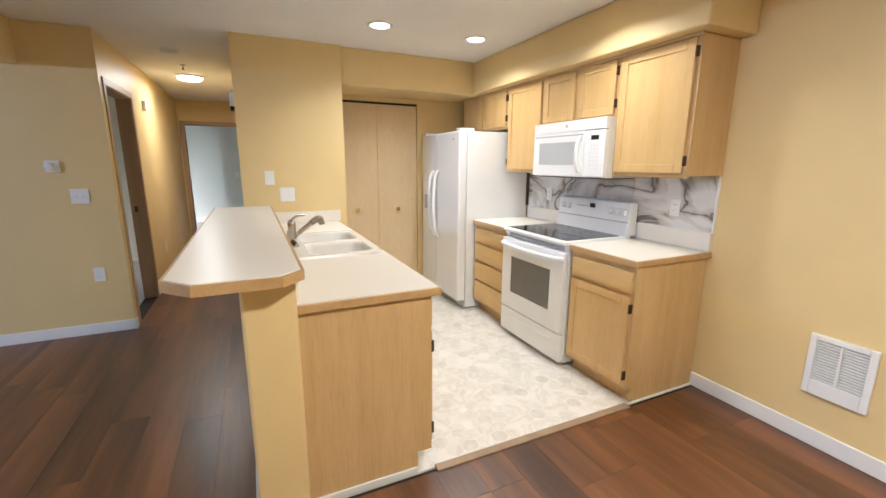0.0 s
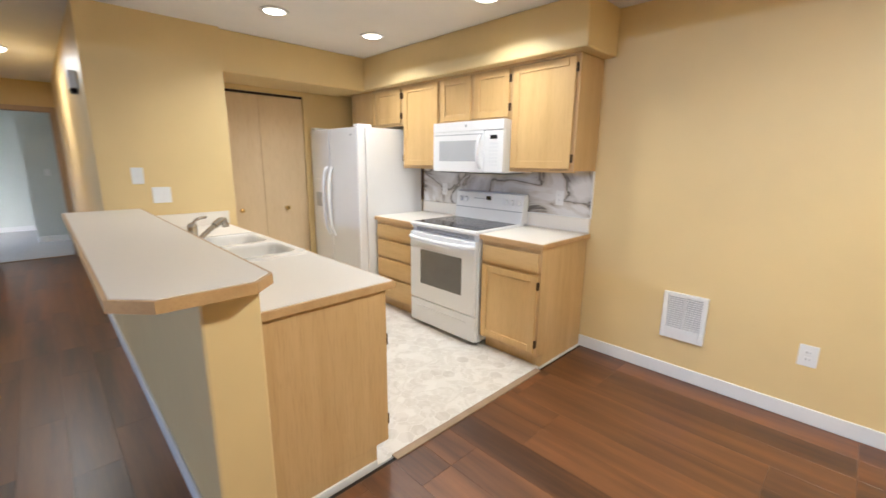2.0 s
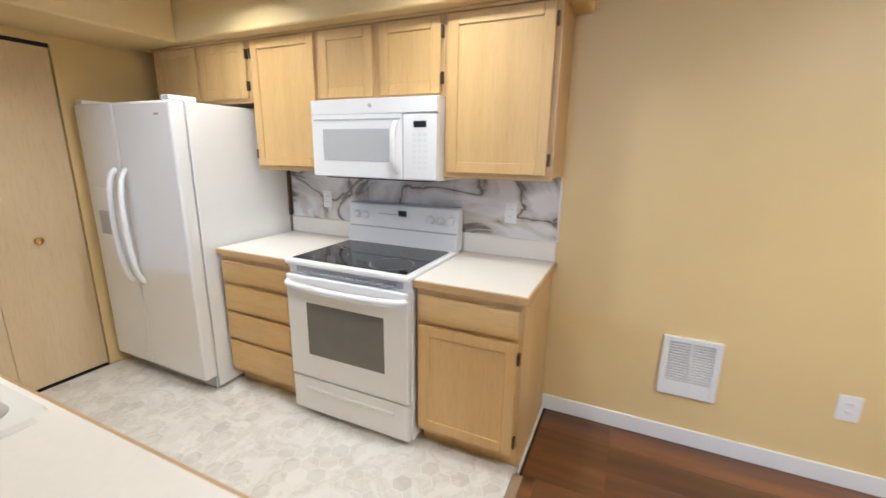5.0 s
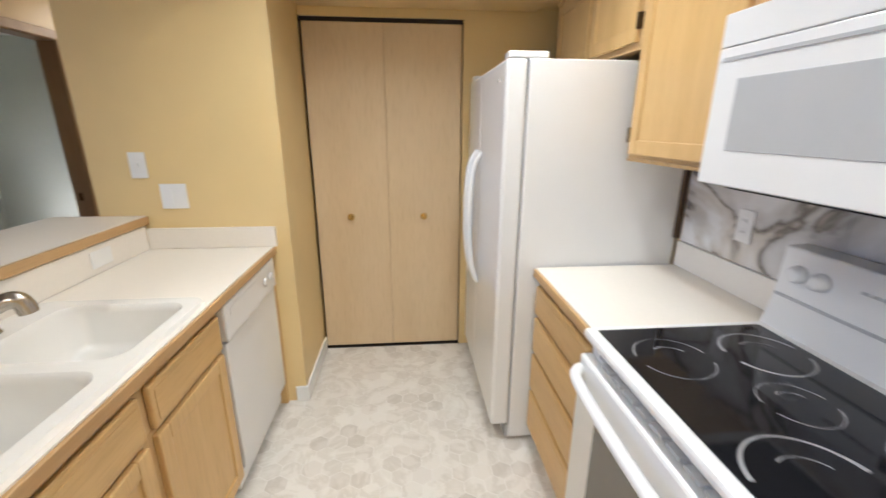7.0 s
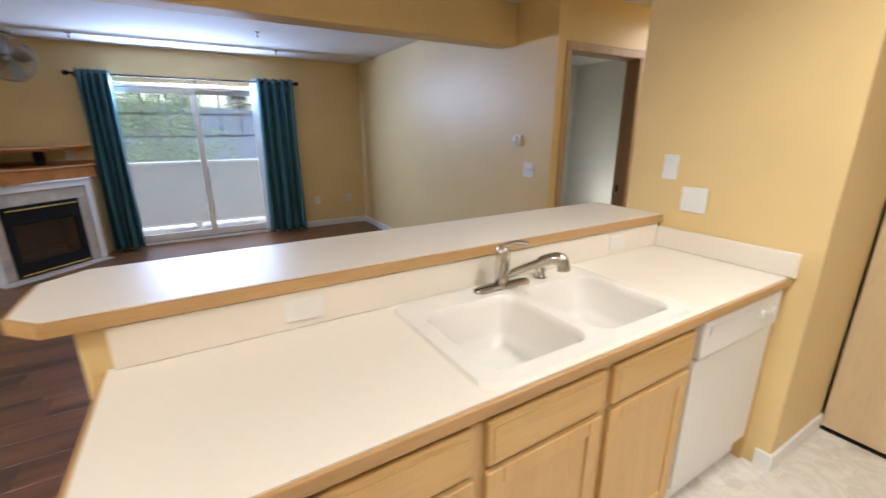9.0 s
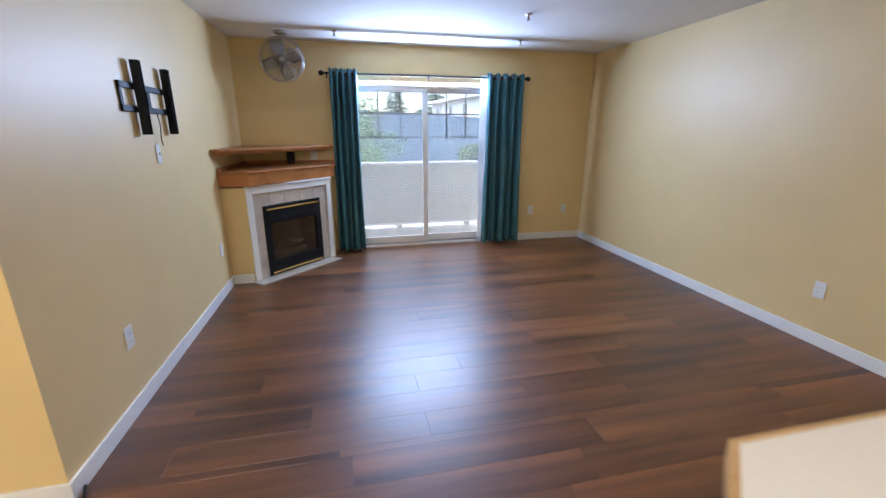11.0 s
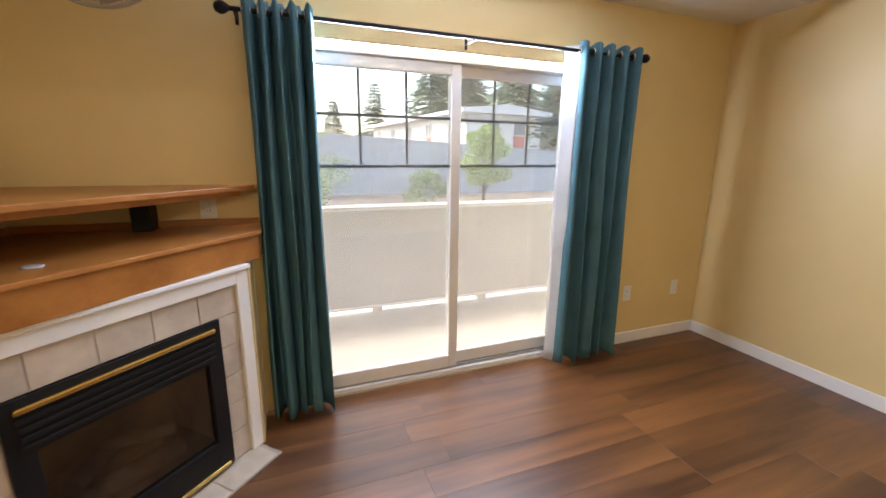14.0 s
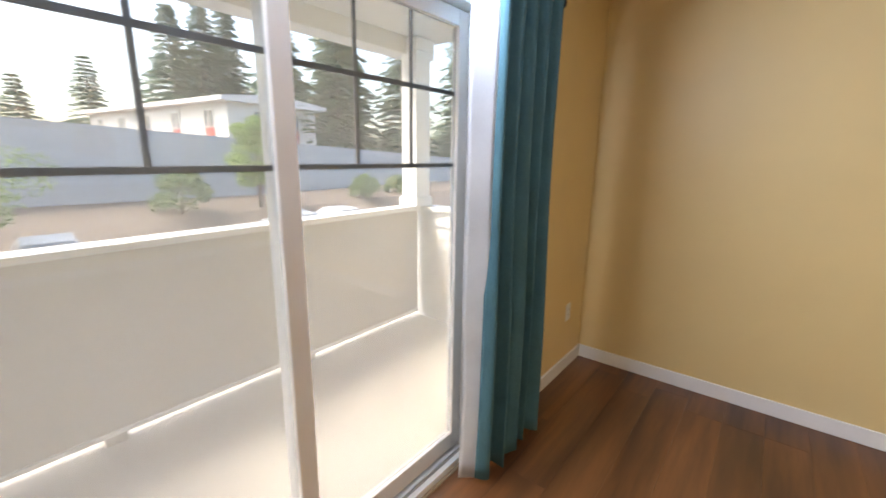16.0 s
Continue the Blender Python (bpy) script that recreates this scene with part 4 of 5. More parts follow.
jt = Thing("strike_plate", (-1.08, HDY1 - 0.018, 0.96), "dark bronze strike plate on the door jamb", "strike plate")
jt.boxes("plate", [(-1.11, HDY1 - 0.0205, 0.93, -1.08, HDY1 - 0.0182, 0.99)], BRONZE, 0.0005)
fe = Thing("door_frame_2", (-0.535, 8.25, 0), "taupe-stained wooden door frame at the hall end", "door frame", "", "structure")
fe.boxes("casing", [(HEX0 - 0.05, 8.236, 0, HEX0 + 0.01, 8.25, 2.05), (HEX1 - 0.01, 8.236, 0, HEX1 + 0.048, 8.25, 2.05), (HEX0 - 0.05, 8.236, 2.05, HEX1 + 0.048, 8.25, 2.11)], CASING, 0.004)
fe.boxes("jamb", [(HEX0, 8.25, 0, HEX0 + 0.018, 8.37, 2.06), (HEX1 - 0.018, 8.25, 0, HEX1, 8.37, 2.06), (HEX0 + 0.018, 8.25, 2.042, HEX1 - 0.018, 8.37, 2.06)], TAUPE, 0.001)
ch = Thing("door_chime", (-0.07, 4.35, 1.98), "small white and dark door chime box on the hall wall", "chime")
ch.boxes("box", [(-0.115, 4.27, 1.93, -0.07, 4.43, 2.05)], TRIM, 0.006)
ch.boxes("grille", [(-0.112, 4.285, 1.90, -0.075, 4.415, 1.93)], BLACK, 0.002)
ch = Thing("wall_alarm", (-1.02, 5.75, 2.05), "small white alarm sounder on the hall wall", "alarm")
ch.boxes("box", [(-1.02, 5.70, 2.0, -0.985, 5.80, 2.1)], TRIM, 0.006)
ch.boxes("lens", [(-0.986, 5.725, 2.02, -0.982, 5.775, 2.045)], GREY_WHITE, 0.002)
plate("light_switch", (-0.25, 9.898, 1.18), "-y", 0.075, 0.118, "white switch on the bedroom wall", "toggle")
plate("light_switch", (-1.019, 5.95, 0.42), "+x", 0.075, 0.118, "white outlet on the hall wall", "outlet")


# ---- living room: fireplace in the corner ----
FX, FY = -4.14, 0.035   # left end of the slanted face
ANG = 135.0             # the face runs from here towards the window wall
fp = Thing("fireplace", (FX, FY, 0), "corner gas fireplace with black insert, tile surround and white frame", "fireplace", rz=ANG)
# in the root's axes: x along the face, -y... the room lies on the +y side turned below
def fpb(name, parts, mat, bevel=0.003, under=None, label=""):
    """Boxes as (along, out, z): out grows from the slanted face into the room."""
    return fp.boxes(name, [(a0, -o0, z0, a1, -o1, z1) for a0, o0, z0, a1, o1, z1 in parts], mat, bevel, under, label)


W_ = 1.05
fpb("chase", [(0.0, -0.03, 0, 0.165, 0, 0.95), (0.885, -0.03, 0, W_, 0, 0.95), (0.165, -0.03, 0.74, 0.885, 0, 0.95)], PAINT, 0)
fpb("white_frame", [(0.0, 0, 0.012, 0.062, 0.024, 0.945), (W_ - 0.062, 0, 0.012, W_, 0.024, 0.945), (0.062, 0, 0.882, W_ - 0.062, 0.024, 0.945), (-0.012, 0, 0.945, W_ + 0.012, 0.038, 0.965)], TRIM, 0.004)
# tiles round the insert
tw = (W_ - 0.124) / 5
for i in range(5):
    fpb("tile", [(0.062 + i * tw + 0.002, 0, 0.752, 0.062 + (i + 1) * tw - 0.002, 0.010, 0.880)], FTILE, 0.002)
for a0, a1 in ((0.062, 0.163), (0.887, 0.988)):
    for k in range(5):
        fpb("tile", [(a0 + 0.002, 0, 0.02 + k * 0.146 + 0.002, a1 - 0.002, 0.010, 0.02 + (k + 1) * 0.146 - 0.002)], FTILE, 0.002)
fpb("grout_bed", [(0.062, 0, 0.75, 0.988, 0.006, 0.882), (0.062, 0, 0.01, 0.165, 0.006, 0.75), (0.885, 0, 0.01, 0.988, 0.006, 0.75)], GROUT, 0)
# black insert
fpb("insert_frame", [(0.165, -0.02, 0.02, 0.235, 0.018, 0.748), (0.815, -0.02, 0.02, 0.885, 0.018, 0.748), (0.235, -0.02, 0.56, 0.815, 0.018, 0.748), (0.235, -0.02, 0.02, 0.815, 0.018, 0.17)], BLACK, 0.003)
for k in range(4):
    fpb("louvre", [(0.20, 0.018, 0.575 + k * 0.03, 0.85, 0.026, 0.592 + k * 0.03)], BLACK, 0.003)
for z0 in (0.70, 0.035):
    fpb("brass_strip", [(0.195, 0.018, z0, 0.855, 0.034, z0 + 0.02)], BRASS, 0.006)
fpb("firebox", [(0.18, -0.36, 0.10, 0.87, -0.35, 0.60), (0.17, -0.36, 0.10, 0.18, -0.02, 0.60), (0.87, -0.36, 0.10, 0.88, -0.02, 0.60), (0.18, -0.36, 0.10, 0.87, -0.02, 0.12), (0.18, -0.36, 0.59, 0.87, -0.02, 0.60)], LOG, 0)
fpb("glass", [(0.233, 0.0, 0.168, 0.817, 0.004, 0.562)], mat_glass("firebox_glass", (0.62, 0.60, 0.58), 0.10), 0)
for a0, o0, a1, o1, r, z in ((0.26, -0.16, 0.74, -0.14, 0.045, 0.17), (0.30, -0.26, 0.70, -0.24, 0.05, 0.20), (0.34, -0.12, 0.56, -0.28, 0.035, 0.27), (0.50, -0.25, 0.72, -0.12, 0.03, 0.285)):
    fp.tube("log", [(a0, -o0, z), ((2 * a0 + a1) / 3, -(2 * o0 + o1) / 3, z + 0.015), ((a0 + 2 * a1) / 3, -(o0 + 2 * o1) / 3, z - 0.008), (a1, -o1, z)], r, LOG)
# hearth tiles on the floor
fpb("hearth_bed", [(-0.03, 0.0, 0.0, W_ - 0.01, 0.155, 0.008)], GROUT, 0.001)
for k in range(4):
    hw_ = (W_ + 0.01) / 4
    fpb("hearth_tile", [(-0.027 + k * hw_ * 0.99, 0.004, 0.004, -0.033 + (k + 1) * hw_ * 0.99, 0.152, 0.013)], FTILE, 0.002)
# side wall of the chase beside the long wall
setting("fireplace_side", [(-4.165, -0.17, 0, -4.137, 0.04, 0.95), (-5.17, 0.775, 0, -4.88, 0.80, 0.95)], PAINT, "yellow painted side of the fireplace chase", "wall", 0.002)
setting("fireplace_baseboard", [(-4.137, -0.155, 0, -4.123, 0.03, 0.092)], TRIM, "white baseboard on the fireplace side", "baseboard", 0.003)

mt = Thing("mantel", (-4.6, 0.3, 0.966), "cherry-stained wooden corner mantel shelf with fascia", "mantel")
top = [(-5.17, -0.17), (-4.085, -0.17), (-4.085, 0.10), (-4.95, 0.865), (-5.17, 0.865)]
mt.prism("board", top, 1.085, 1.105, ORANGE, 0.004)
fas = [(-4.10, -0.168), (-4.10, 0.093), (-4.955, 0.848), (-5.165, 0.848)]
inn = [(-4.122, -0.168), (-4.122, 0.084), (-4.964, 0.826), (-5.165, 0.826)]
vs = [(x, y, z) for z in (0.967, 1.085) for x, y in fas] + [(x, y, z) for z in (0.967, 1.085) for x, y in inn]
fs = []
for i in range(3):
    fs += [(i, i + 1, 5 + i, 4 + i), (9 + i, 8 + i, 12 + i, 13 + i), (i + 1, i, 8 + i, 9 + i)]
fs += [(0, 4, 12, 8), (3, 11, 15, 7)]
mt.mesh("fascia", vs, fs, ORANGE, 0)
vs = [(x + d, y + d, z) for z, d in ((1.045, 0.001), (1.083, 0.012)) for x, y in fas[1:3]]
mt.boxes("back_lip", [(-5.168, -0.168, 1.105, -4.10, -0.15, 1.14), (-5.168, -0.15, 1.105, -5.15, 0.85, 1.14)], ORANGE, 0.003)
mt.turned("cable_grommet", (-4.45, 0.22, 1.105), [(0.03, 0), (0.03, 0.004), (0.02, 0.005)], GREY_WHITE)
us = Thing("corner_shelf", (-4.6, 0.3, 1.29), "thin cherry-stained upper corner shelf", "shelf")
us.prism("board", [(-5.17, -0.17), (-3.98, -0.17), (-3.98, -0.10), (-5.07, 0.845), (-5.17, 0.845)], 1.288, 1.312, ORANGE, 0.004)
us.prism("front_rail", [(-4.03, -0.155), (-4.01, -0.125), (-5.06, 0.785), (-5.08, 0.755)], 1.262, 1.288, ORANGE, 0.003)
us.boxes("bracket", [(-5.165, 0.32, 1.106, -5.05, 0.40, 1.288)], BLACK, 0.004)
plate("outlet", (-5.169, 0.62, 1.20), "+x", 0.075, 0.118, "white outlet above the mantel", "outlet")

# fan hung from the ceiling above the fireplace
FNX, FNY, FNZ = -4.72, 0.42, 2.17
fan = Thing("cage_fan", (FNX, FNY, 2.44), "grey metal round cage fan hung from the ceiling", "fan")
fan.turned("ceiling_plate", (FNX - 0.05, FNY, 2.44), [(0.07, 0), (0.07, -0.012), (0.05, -0.03), (0.014, -0.035)], STEEL)
fan.tube("stem", [(FNX - 0.05, FNY, 2.41), (FNX - 0.05, FNY, 2.32), (FNX - 0.05, FNY, FNZ)], 0.012, STEEL, smooth=False)
fan.turned("motor", (FNX - 0.03, FNY, FNZ), [(0.03, -0.10), (0.055, -0.08), (0.06, -0.02), (0.05, 0.0)], STEEL, "x")
fan.turned("hub", (FNX + 0.012, FNY, FNZ), [(0.042, 0), (0.042, 0.025), (0.03, 0.04), (0.012, 0.043)], STEEL, "x")
FR = 0.215
bl = []
for k in range(4):
    a0 = radians(20 + 90 * k)
    vs, fs = [], []
    for i in range(7):
        r = 0.03 + (FR - 0.045) * i / 6
        half = radians(34) * (0.55 + 0.45 * math.sin(math.pi * min(1, i / 5)))
        for j in range(5):
            a = a0 + half * (j / 2 - 1)
            vs.append((FNX + 0.022 * (j / 2 - 1), FNY + r * math.cos(a), FNZ + r * math.sin(a)))
    fs = [(i * 5 + j, i * 5 + j + 1, i * 5 + j + 6, i * 5 + j + 5) for i in range(6) for j in range(4)]
    ob = fan.mesh("blade", vs, fs, STEEL, 0, True)
    so = ob.modifiers.new("thickness", "SOLIDIFY")
    so.thickness = 0.002
for dx, rr in ((-0.045, FR - 0.01), (0.0, FR), (0.045, FR - 0.01)):
    fan.tube("cage_ring", [(FNX + dx, FNY + rr * math.cos(radians(a)), FNZ + rr * math.sin(radians(a))) for a in range(0, 360, 15)], 0.004 if dx else 0.006, STEEL, cyclic=True)
wires = []
for k in range(84):
    a = 2 * math.pi * k / 84
    c_, s_ = math.cos(a), math.sin(a)
    for sgn in (1, -1):
        p0, p1, p2 = (0.058 * sgn, 0.035), (0.05 * sgn, 0.15), (0.0, FR)
        for (u0, r0), (u1, r1) in ((p0, p1), (p1, p2)):
            wires.append(((u0, r0), (u1, r1), c_, s_))
vs, fs = [], []
for (u0, r0), (u1, r1), c_, s_ in wires:
    k = len(vs)
    hw2 = 0.0013
    for u, r in ((u0, r0), (u1, r1)):
        y, z = FNY + r * c_, FNZ + r * s_
        vs += [(FNX + u, y - s_ * hw2, z + c_ * hw2), (FNX + u, y + s_ * hw2, z - c_ * hw2), (FNX + u + 0.002, y, z)]
    fs += [(k, k + 1, k + 4, k + 3), (k + 1, k + 2, k + 5, k + 4), (k + 2, k, k + 3, k + 5)]
fan.mesh("cage_wires", vs, fs, STEEL)

# television bracket
tv = Thing("tv_bracket", (-2.95, -0.17, 1.65), "black steel television wall bracket with two arms", "bracket")
tv.boxes("wall_rail", [(-3.30, -0.17, 1.70, -2.60, -0.155, 1.735), (-3.30, -0.17, 1.575, -2.60, -0.155, 1.61), (-3.30, -0.17, 1.575, -3.27, -0.158, 1.735), (-2.63, -0.17, 1.575, -2.60, -0.158, 1.735), (-2.97, -0.17, 1.575, -2.93, -0.158, 1.735)], BLACK, 0.003)
for ax in (-2.78, -3.18):
    arm = tv.boxes("arm", [(ax - 0.018, -0.155, 1.45, ax + 0.018, -0.128, 1.86), (ax - 0.018, -0.128, 1.45, ax - 0.014, -0.11, 1.86), (ax + 0.014, -0.128, 1.45, ax + 0.018, -0.11, 1.86)], BLACK, 0.002)
    tv.boxes("hook", [(ax - 0.024, -0.155, 1.69, ax + 0.024, -0.12, 1.745), (ax - 0.024, -0.155, 1.57, ax + 0.024, -0.12, 1.615)], BLACK, 0.003, arm)
tv.tube("pull_cord", [(-3.0, -0.15, 1.58), (-3.0, -0.14, 1.50), (-2.99, -0.15, 1.42), (-3.0, -0.145, 1.38)], 0.003, BLACK)
wr = Thing("cable_end", (-1.6, -0.14, 0.0), "short dark cable end at the wall corner", "cable")
wr.tube("wire", [(-1.62, -0.15, 0.02), (-1.58, -0.13, 0.03), (-1.55, -0.12, 0.012), (-1.53, -0.15, 0.008)], 0.006, BLACK)

# ---- sliding door ----
sl = Thing("sliding_door", (-5.24, 1.95, 0), "white vinyl sliding glass door with muntin grid", "sliding door", "", "structure")
X0, X1 = -5.30, -5.185
sl.boxes("frame", [(X0, SLY0, 0, X1, SLY0 + 0.045, SLZ), (X0, SLY1 - 0.045, 0, X1, SLY1, SLZ), (X0, SLY0 + 0.045, SLZ - 0.05, X1, SLY1 - 0.045, SLZ), (X0, SLY0 + 0.045, 0, X1, SLY1 - 0.045, 0.035)], VINYL, 0.004)
sl.boxes("track_rail", [(-5.215, SLY0 + 0.05, 0.035, -5.209, SLY1 - 0.05, 0.05), (-5.262, SLY0 + 0.05, 0.035, -5.256, SLY1 - 0.05, 0.05)], STEEL, 0.001)


def sash(y0, y1, x, st, rows, label):
    z0, z1 = 0.05, SLZ - 0.055
    p_ = sl.boxes("panel", [(x - 0.018, y0, z0, x + 0.018, y0 + st, z1), (x - 0.018, y1 - st, z0, x + 0.018, y1, z1), (x - 0.018, y0 + st, z1 - 0.06, x + 0.018, y1 - st, z1), (x - 0.018, y0 + st, z0, x + 0.018, y1 - st, z0 + 0.085)], VINYL, 0.004, None, label)
    g = sl.boxes("pane", [(x - 0.003, y0 + st, z0 + 0.085, x + 0.003, y1 - st, z1 - 0.06)], GLASS, 0, p_, "glass pane tinted to dim the view, with glare haze mixed in")
    g.visible_shadow = False
    gy0, gy1 = y0 + st, y1 - st
    bars = [(x - 0.010, gy0, zz - 0.008, x - 0.004, gy1, zz + 0.008) for zz in (1.40, 1.68)]
    cols = [gy0 + (gy1 - gy0) * k / 3 for k in (1, 2)]
    for cc in cols:
        segs = ((1.407, 1.673), (1.687, z1 - 0.06))
        bars += [(x - 0.010, cc - 0.007, a, x - 0.004, cc + 0.007, b) for a, b in segs]
    sl.boxes("muntin", bars, MUNTIN, 0.001, p_, "thin grey muntin bars")


sash(SLY0 + 0.047, 2.01, -5.212, 0.062, 2, "white vinyl sliding panel")
sash(1.955, SLY1 - 0.047, -5.259, 0.062, 2, "white vinyl fixed panel")
sl.boxes("handle", [(-5.194, 1.085, 0.92, -5.165, 1.105, 1.12)], VINYL, 0.006)
setting("slider_sill", [(-5.185, SLY0, -0.012, -5.168, SLY1, 0.006)], TAUPE, "thin wood strip at the sliding door", "trim", 0.002)

# ---- curtains ----
rod = Thing("curtain_rod", (-5.06, 2.03, 2.10), "black metal curtain rod with round finials", "curtain rod")
rod.tube("rod", [(-5.06, 0.80, 2.10), (-5.06, 3.24, 2.10)], 0.0105, BLACK, smooth=False)
for yy, s in ((0.80, -1), (3.24, 1)):
    rod.turned("finial", (-5.06, yy, 2.10), [(0.012, -0.01 * s), (0.026, 0.012 * s), (0.029, 0.028 * s), (0.02, 0.048 * s), (0.006, 0.054 * s)], BLACK, "y", 20)
for yy in (0.83, 2.02, 3.22):
    rod.boxes("bracket", [(-5.17, yy - 0.008, 2.06, -5.164, yy + 0.008, 2.13), (-5.165, yy - 0.006, 2.082, -5.055, yy + 0.006, 2.089)], BLACK, 0.002)


def curtain(y0, y1, flare, lining_edge, seed):
    """A grommet curtain panel with deep folds between y0 and y1."""
    rnd = random.Random(seed)
    th = Thing("curtain", (-5.06, (y0 + y1) / 2, 0.01), "teal fabric grommet curtain hanging in folds to the floor", "curtain", "teal curtains")
    N, M, folds = 150, 26, 4.5
    ph = [rnd.uniform(-0.25, 0.25) for _ in range(12)]
    vs, fs = [], []
    for j in range(M + 1):
        v = j / M
        z = 2.145 - v * 2.12
        for i in range(N + 1):
            u = i / N
            amp = 0.044 + 0.012 * v
            a = 2 * math.pi * folds * u
            x = -5.06 + amp * math.sin(a + 0.25 * math.sin(3 * v + ph[1])) + 0.010 * v * math.sin(2.7 * a + ph[2] * 6) + 0.004 * math.sin(9 * v + a)
            y = y0 + (y1 - y0) * u + (u - 0.5) * flare * v + 0.012 * v * math.sin(a * 1.5 + ph[3] * 8) + 0.006 * math.sin(5 * v + u * 9)
            zz = z + (0.008 * math.sin(a * 1.3 + 1) if j == M else 0) + (0.010 * math.sin(a * 2) if j == 0 else 0)
            vs.append((x, y, zz))
    fs = [(j * (N + 1) + i, j * (N + 1) + i + 1, (j + 1) * (N + 1) + i + 1, (j + 1) * (N + 1) + i) for j in range(M) for i in range(N)]
    ob = th.mesh("fabric", vs, fs, TEAL, 0, True)
    so = ob.modifiers.new("thickness", "SOLIDIFY")
    so.thickness = 0.003
    for k in range(9):
        u = k / 9 + 1 / 18 * 0
        y = y0 + (y1 - y0) * (k / (2 * folds))
        if y > y1:
            continue
        th.turned("grommet", (-5.06, y, 2.10), [(0.018, -0.003), (0.027, -0.003), (0.027, 0.003), (0.018, 0.003)], NICKEL, "y", 16)
    if lining_edge:
        vs, fs = [], []
        for j in range(M + 1):
            v = j / M
            z = 2.13 - v * 2.10
            for i in range(7):
                u = i / 6
                vs.append((-5.035 - 0.075 * u + 0.004 * math.sin(14 * v + 3 * u), y0 - flare * 0.5 * v + 0.010 - 0.075 * u + 0.006 * math.sin(7 * v + 2), z))
        fs = [(j * 7 + i, j * 7 + i + 1, (j + 1) * 7 + i + 1, (j + 1) * 7 + i) for j in range(M) for i in range(6)]
        ob = th.mesh("lining", vs, fs, LINING, 0, True, None, "white blackout lining")
        so = ob.modifiers.new("thickness", "SOLIDIFY")
        so.thickness = 0.002


curtain(0.86, 1.165, 0.02, False, 3)
curtain(2.73, 3.21, 0.02, True, 4)


# ---- balcony ----
BX = -6.78
GZ = -2.75
setting("balcony_floor", [(BX - 0.45, -1.2, -0.28, SX0, 4.36, -0.12)], DECK, "pale coated balcony deck", "floor")
pw = Thing("balcony_parapet", (BX, 1.5, -0.05), "grey-beige stucco balcony parapet with white cap", "parapet", "", "structure")
pw.boxes("wall", [(BX - 0.10, -1.2, -0.06, BX, 4.22, 0.94)], STUCCO, 0.004)
pw.boxes("cap", [(BX - 0.13, -1.2, 0.94, BX + 0.03, 4.22, 0.98)], TRIM, 0.005)
for yy in (-0.6, 0.55, 1.75, 2.95):
    pw.boxes("foot_block", [(BX - 0.09, yy, -0.12, BX - 0.005, yy + 0.1, -0.06)], STUCCO, 0.003)
pw.boxes("base_trim", [(BX, -1.2, -0.06, BX + 0.012, 4.22, -0.035)], TRIM, 0.002)
se = Thing("balcony_side", (-6.1, 4.32, -0.12), "white lap-sided balcony end wall", "wall", "", "structure")
se.boxes("core", [(BX - 0.10, 4.28, -0.12, SX0, 4.36, 0.94)], SIDING, 0)
se.boxes("cap", [(BX - 0.13, 4.23, 0.94, SX0, 4.38, 0.98)], TRIM, 0.004)
for k in range(9):
    z = -0.12 + k * 0.115
    se.mesh("slat", [(BX, 4.28, z), (SX0, 4.28, z), (SX0, 4.262, z + 0.002), (BX, 4.262, z + 0.002), (BX, 4.278, z + 0.115), (SX0, 4.278, z + 0.115)], [(0, 1, 2, 3), (3, 2, 5, 4), (0, 3, 4), (1, 5, 2)], SIDING)
po = Thing("balcony_post", (BX - 0.05, 4.27, 0.98), "square white balcony corner post", "post", "", "structure")
po.boxes("shaft", [(BX - 0.12, 4.14, 0.98, BX + 0.06, 4.32, 2.40)], SIDING, 0.006)
po.boxes("collar", [(BX - 0.14, 4.12, 0.981, BX + 0.08, 4.34, 1.06), (BX - 0.14, 4.12, 2.30, BX + 0.08, 4.34, 2.40)], SIDING, 0.004)
# out-of-view wall, added to stop sun entering below the balcony roof
setting("balcony_sun_block", [(BX - 0.1, -1.32, -0.28, SX0, -1.2, 2.42)], SIDING, "pale unseen wall added to keep sun off the balcony", "wall")
setting("balcony_ceiling", [(BX - 0.25, -1.2, 2.42, SX0, 4.5, 2.52), (BX - 0.25, -1.2, 2.28, BX - 0.05, 4.5, 2.42)], SIDING, "white boarded balcony ceiling with fascia", "ceiling", 0.004)
setting("outer_wall", [(-5.45, -3.5, -2.75, SX0 - 0.002, -0.3, 2.6), (-5.45, 4.34, -2.75, SX0 - 0.002, 4.75, 2.6), (-5.45, 4.75, -2.75, SX0 - 0.002, 8.0, 0.3), (-5.45, 4.75, 2.45, SX0 - 0.002, 8.0, 2.6), (-5.45, -0.3, -2.75, SX0 - 0.002, 4.34, -0.29)], SIDING, "pale siding of the apartment block", "wall")


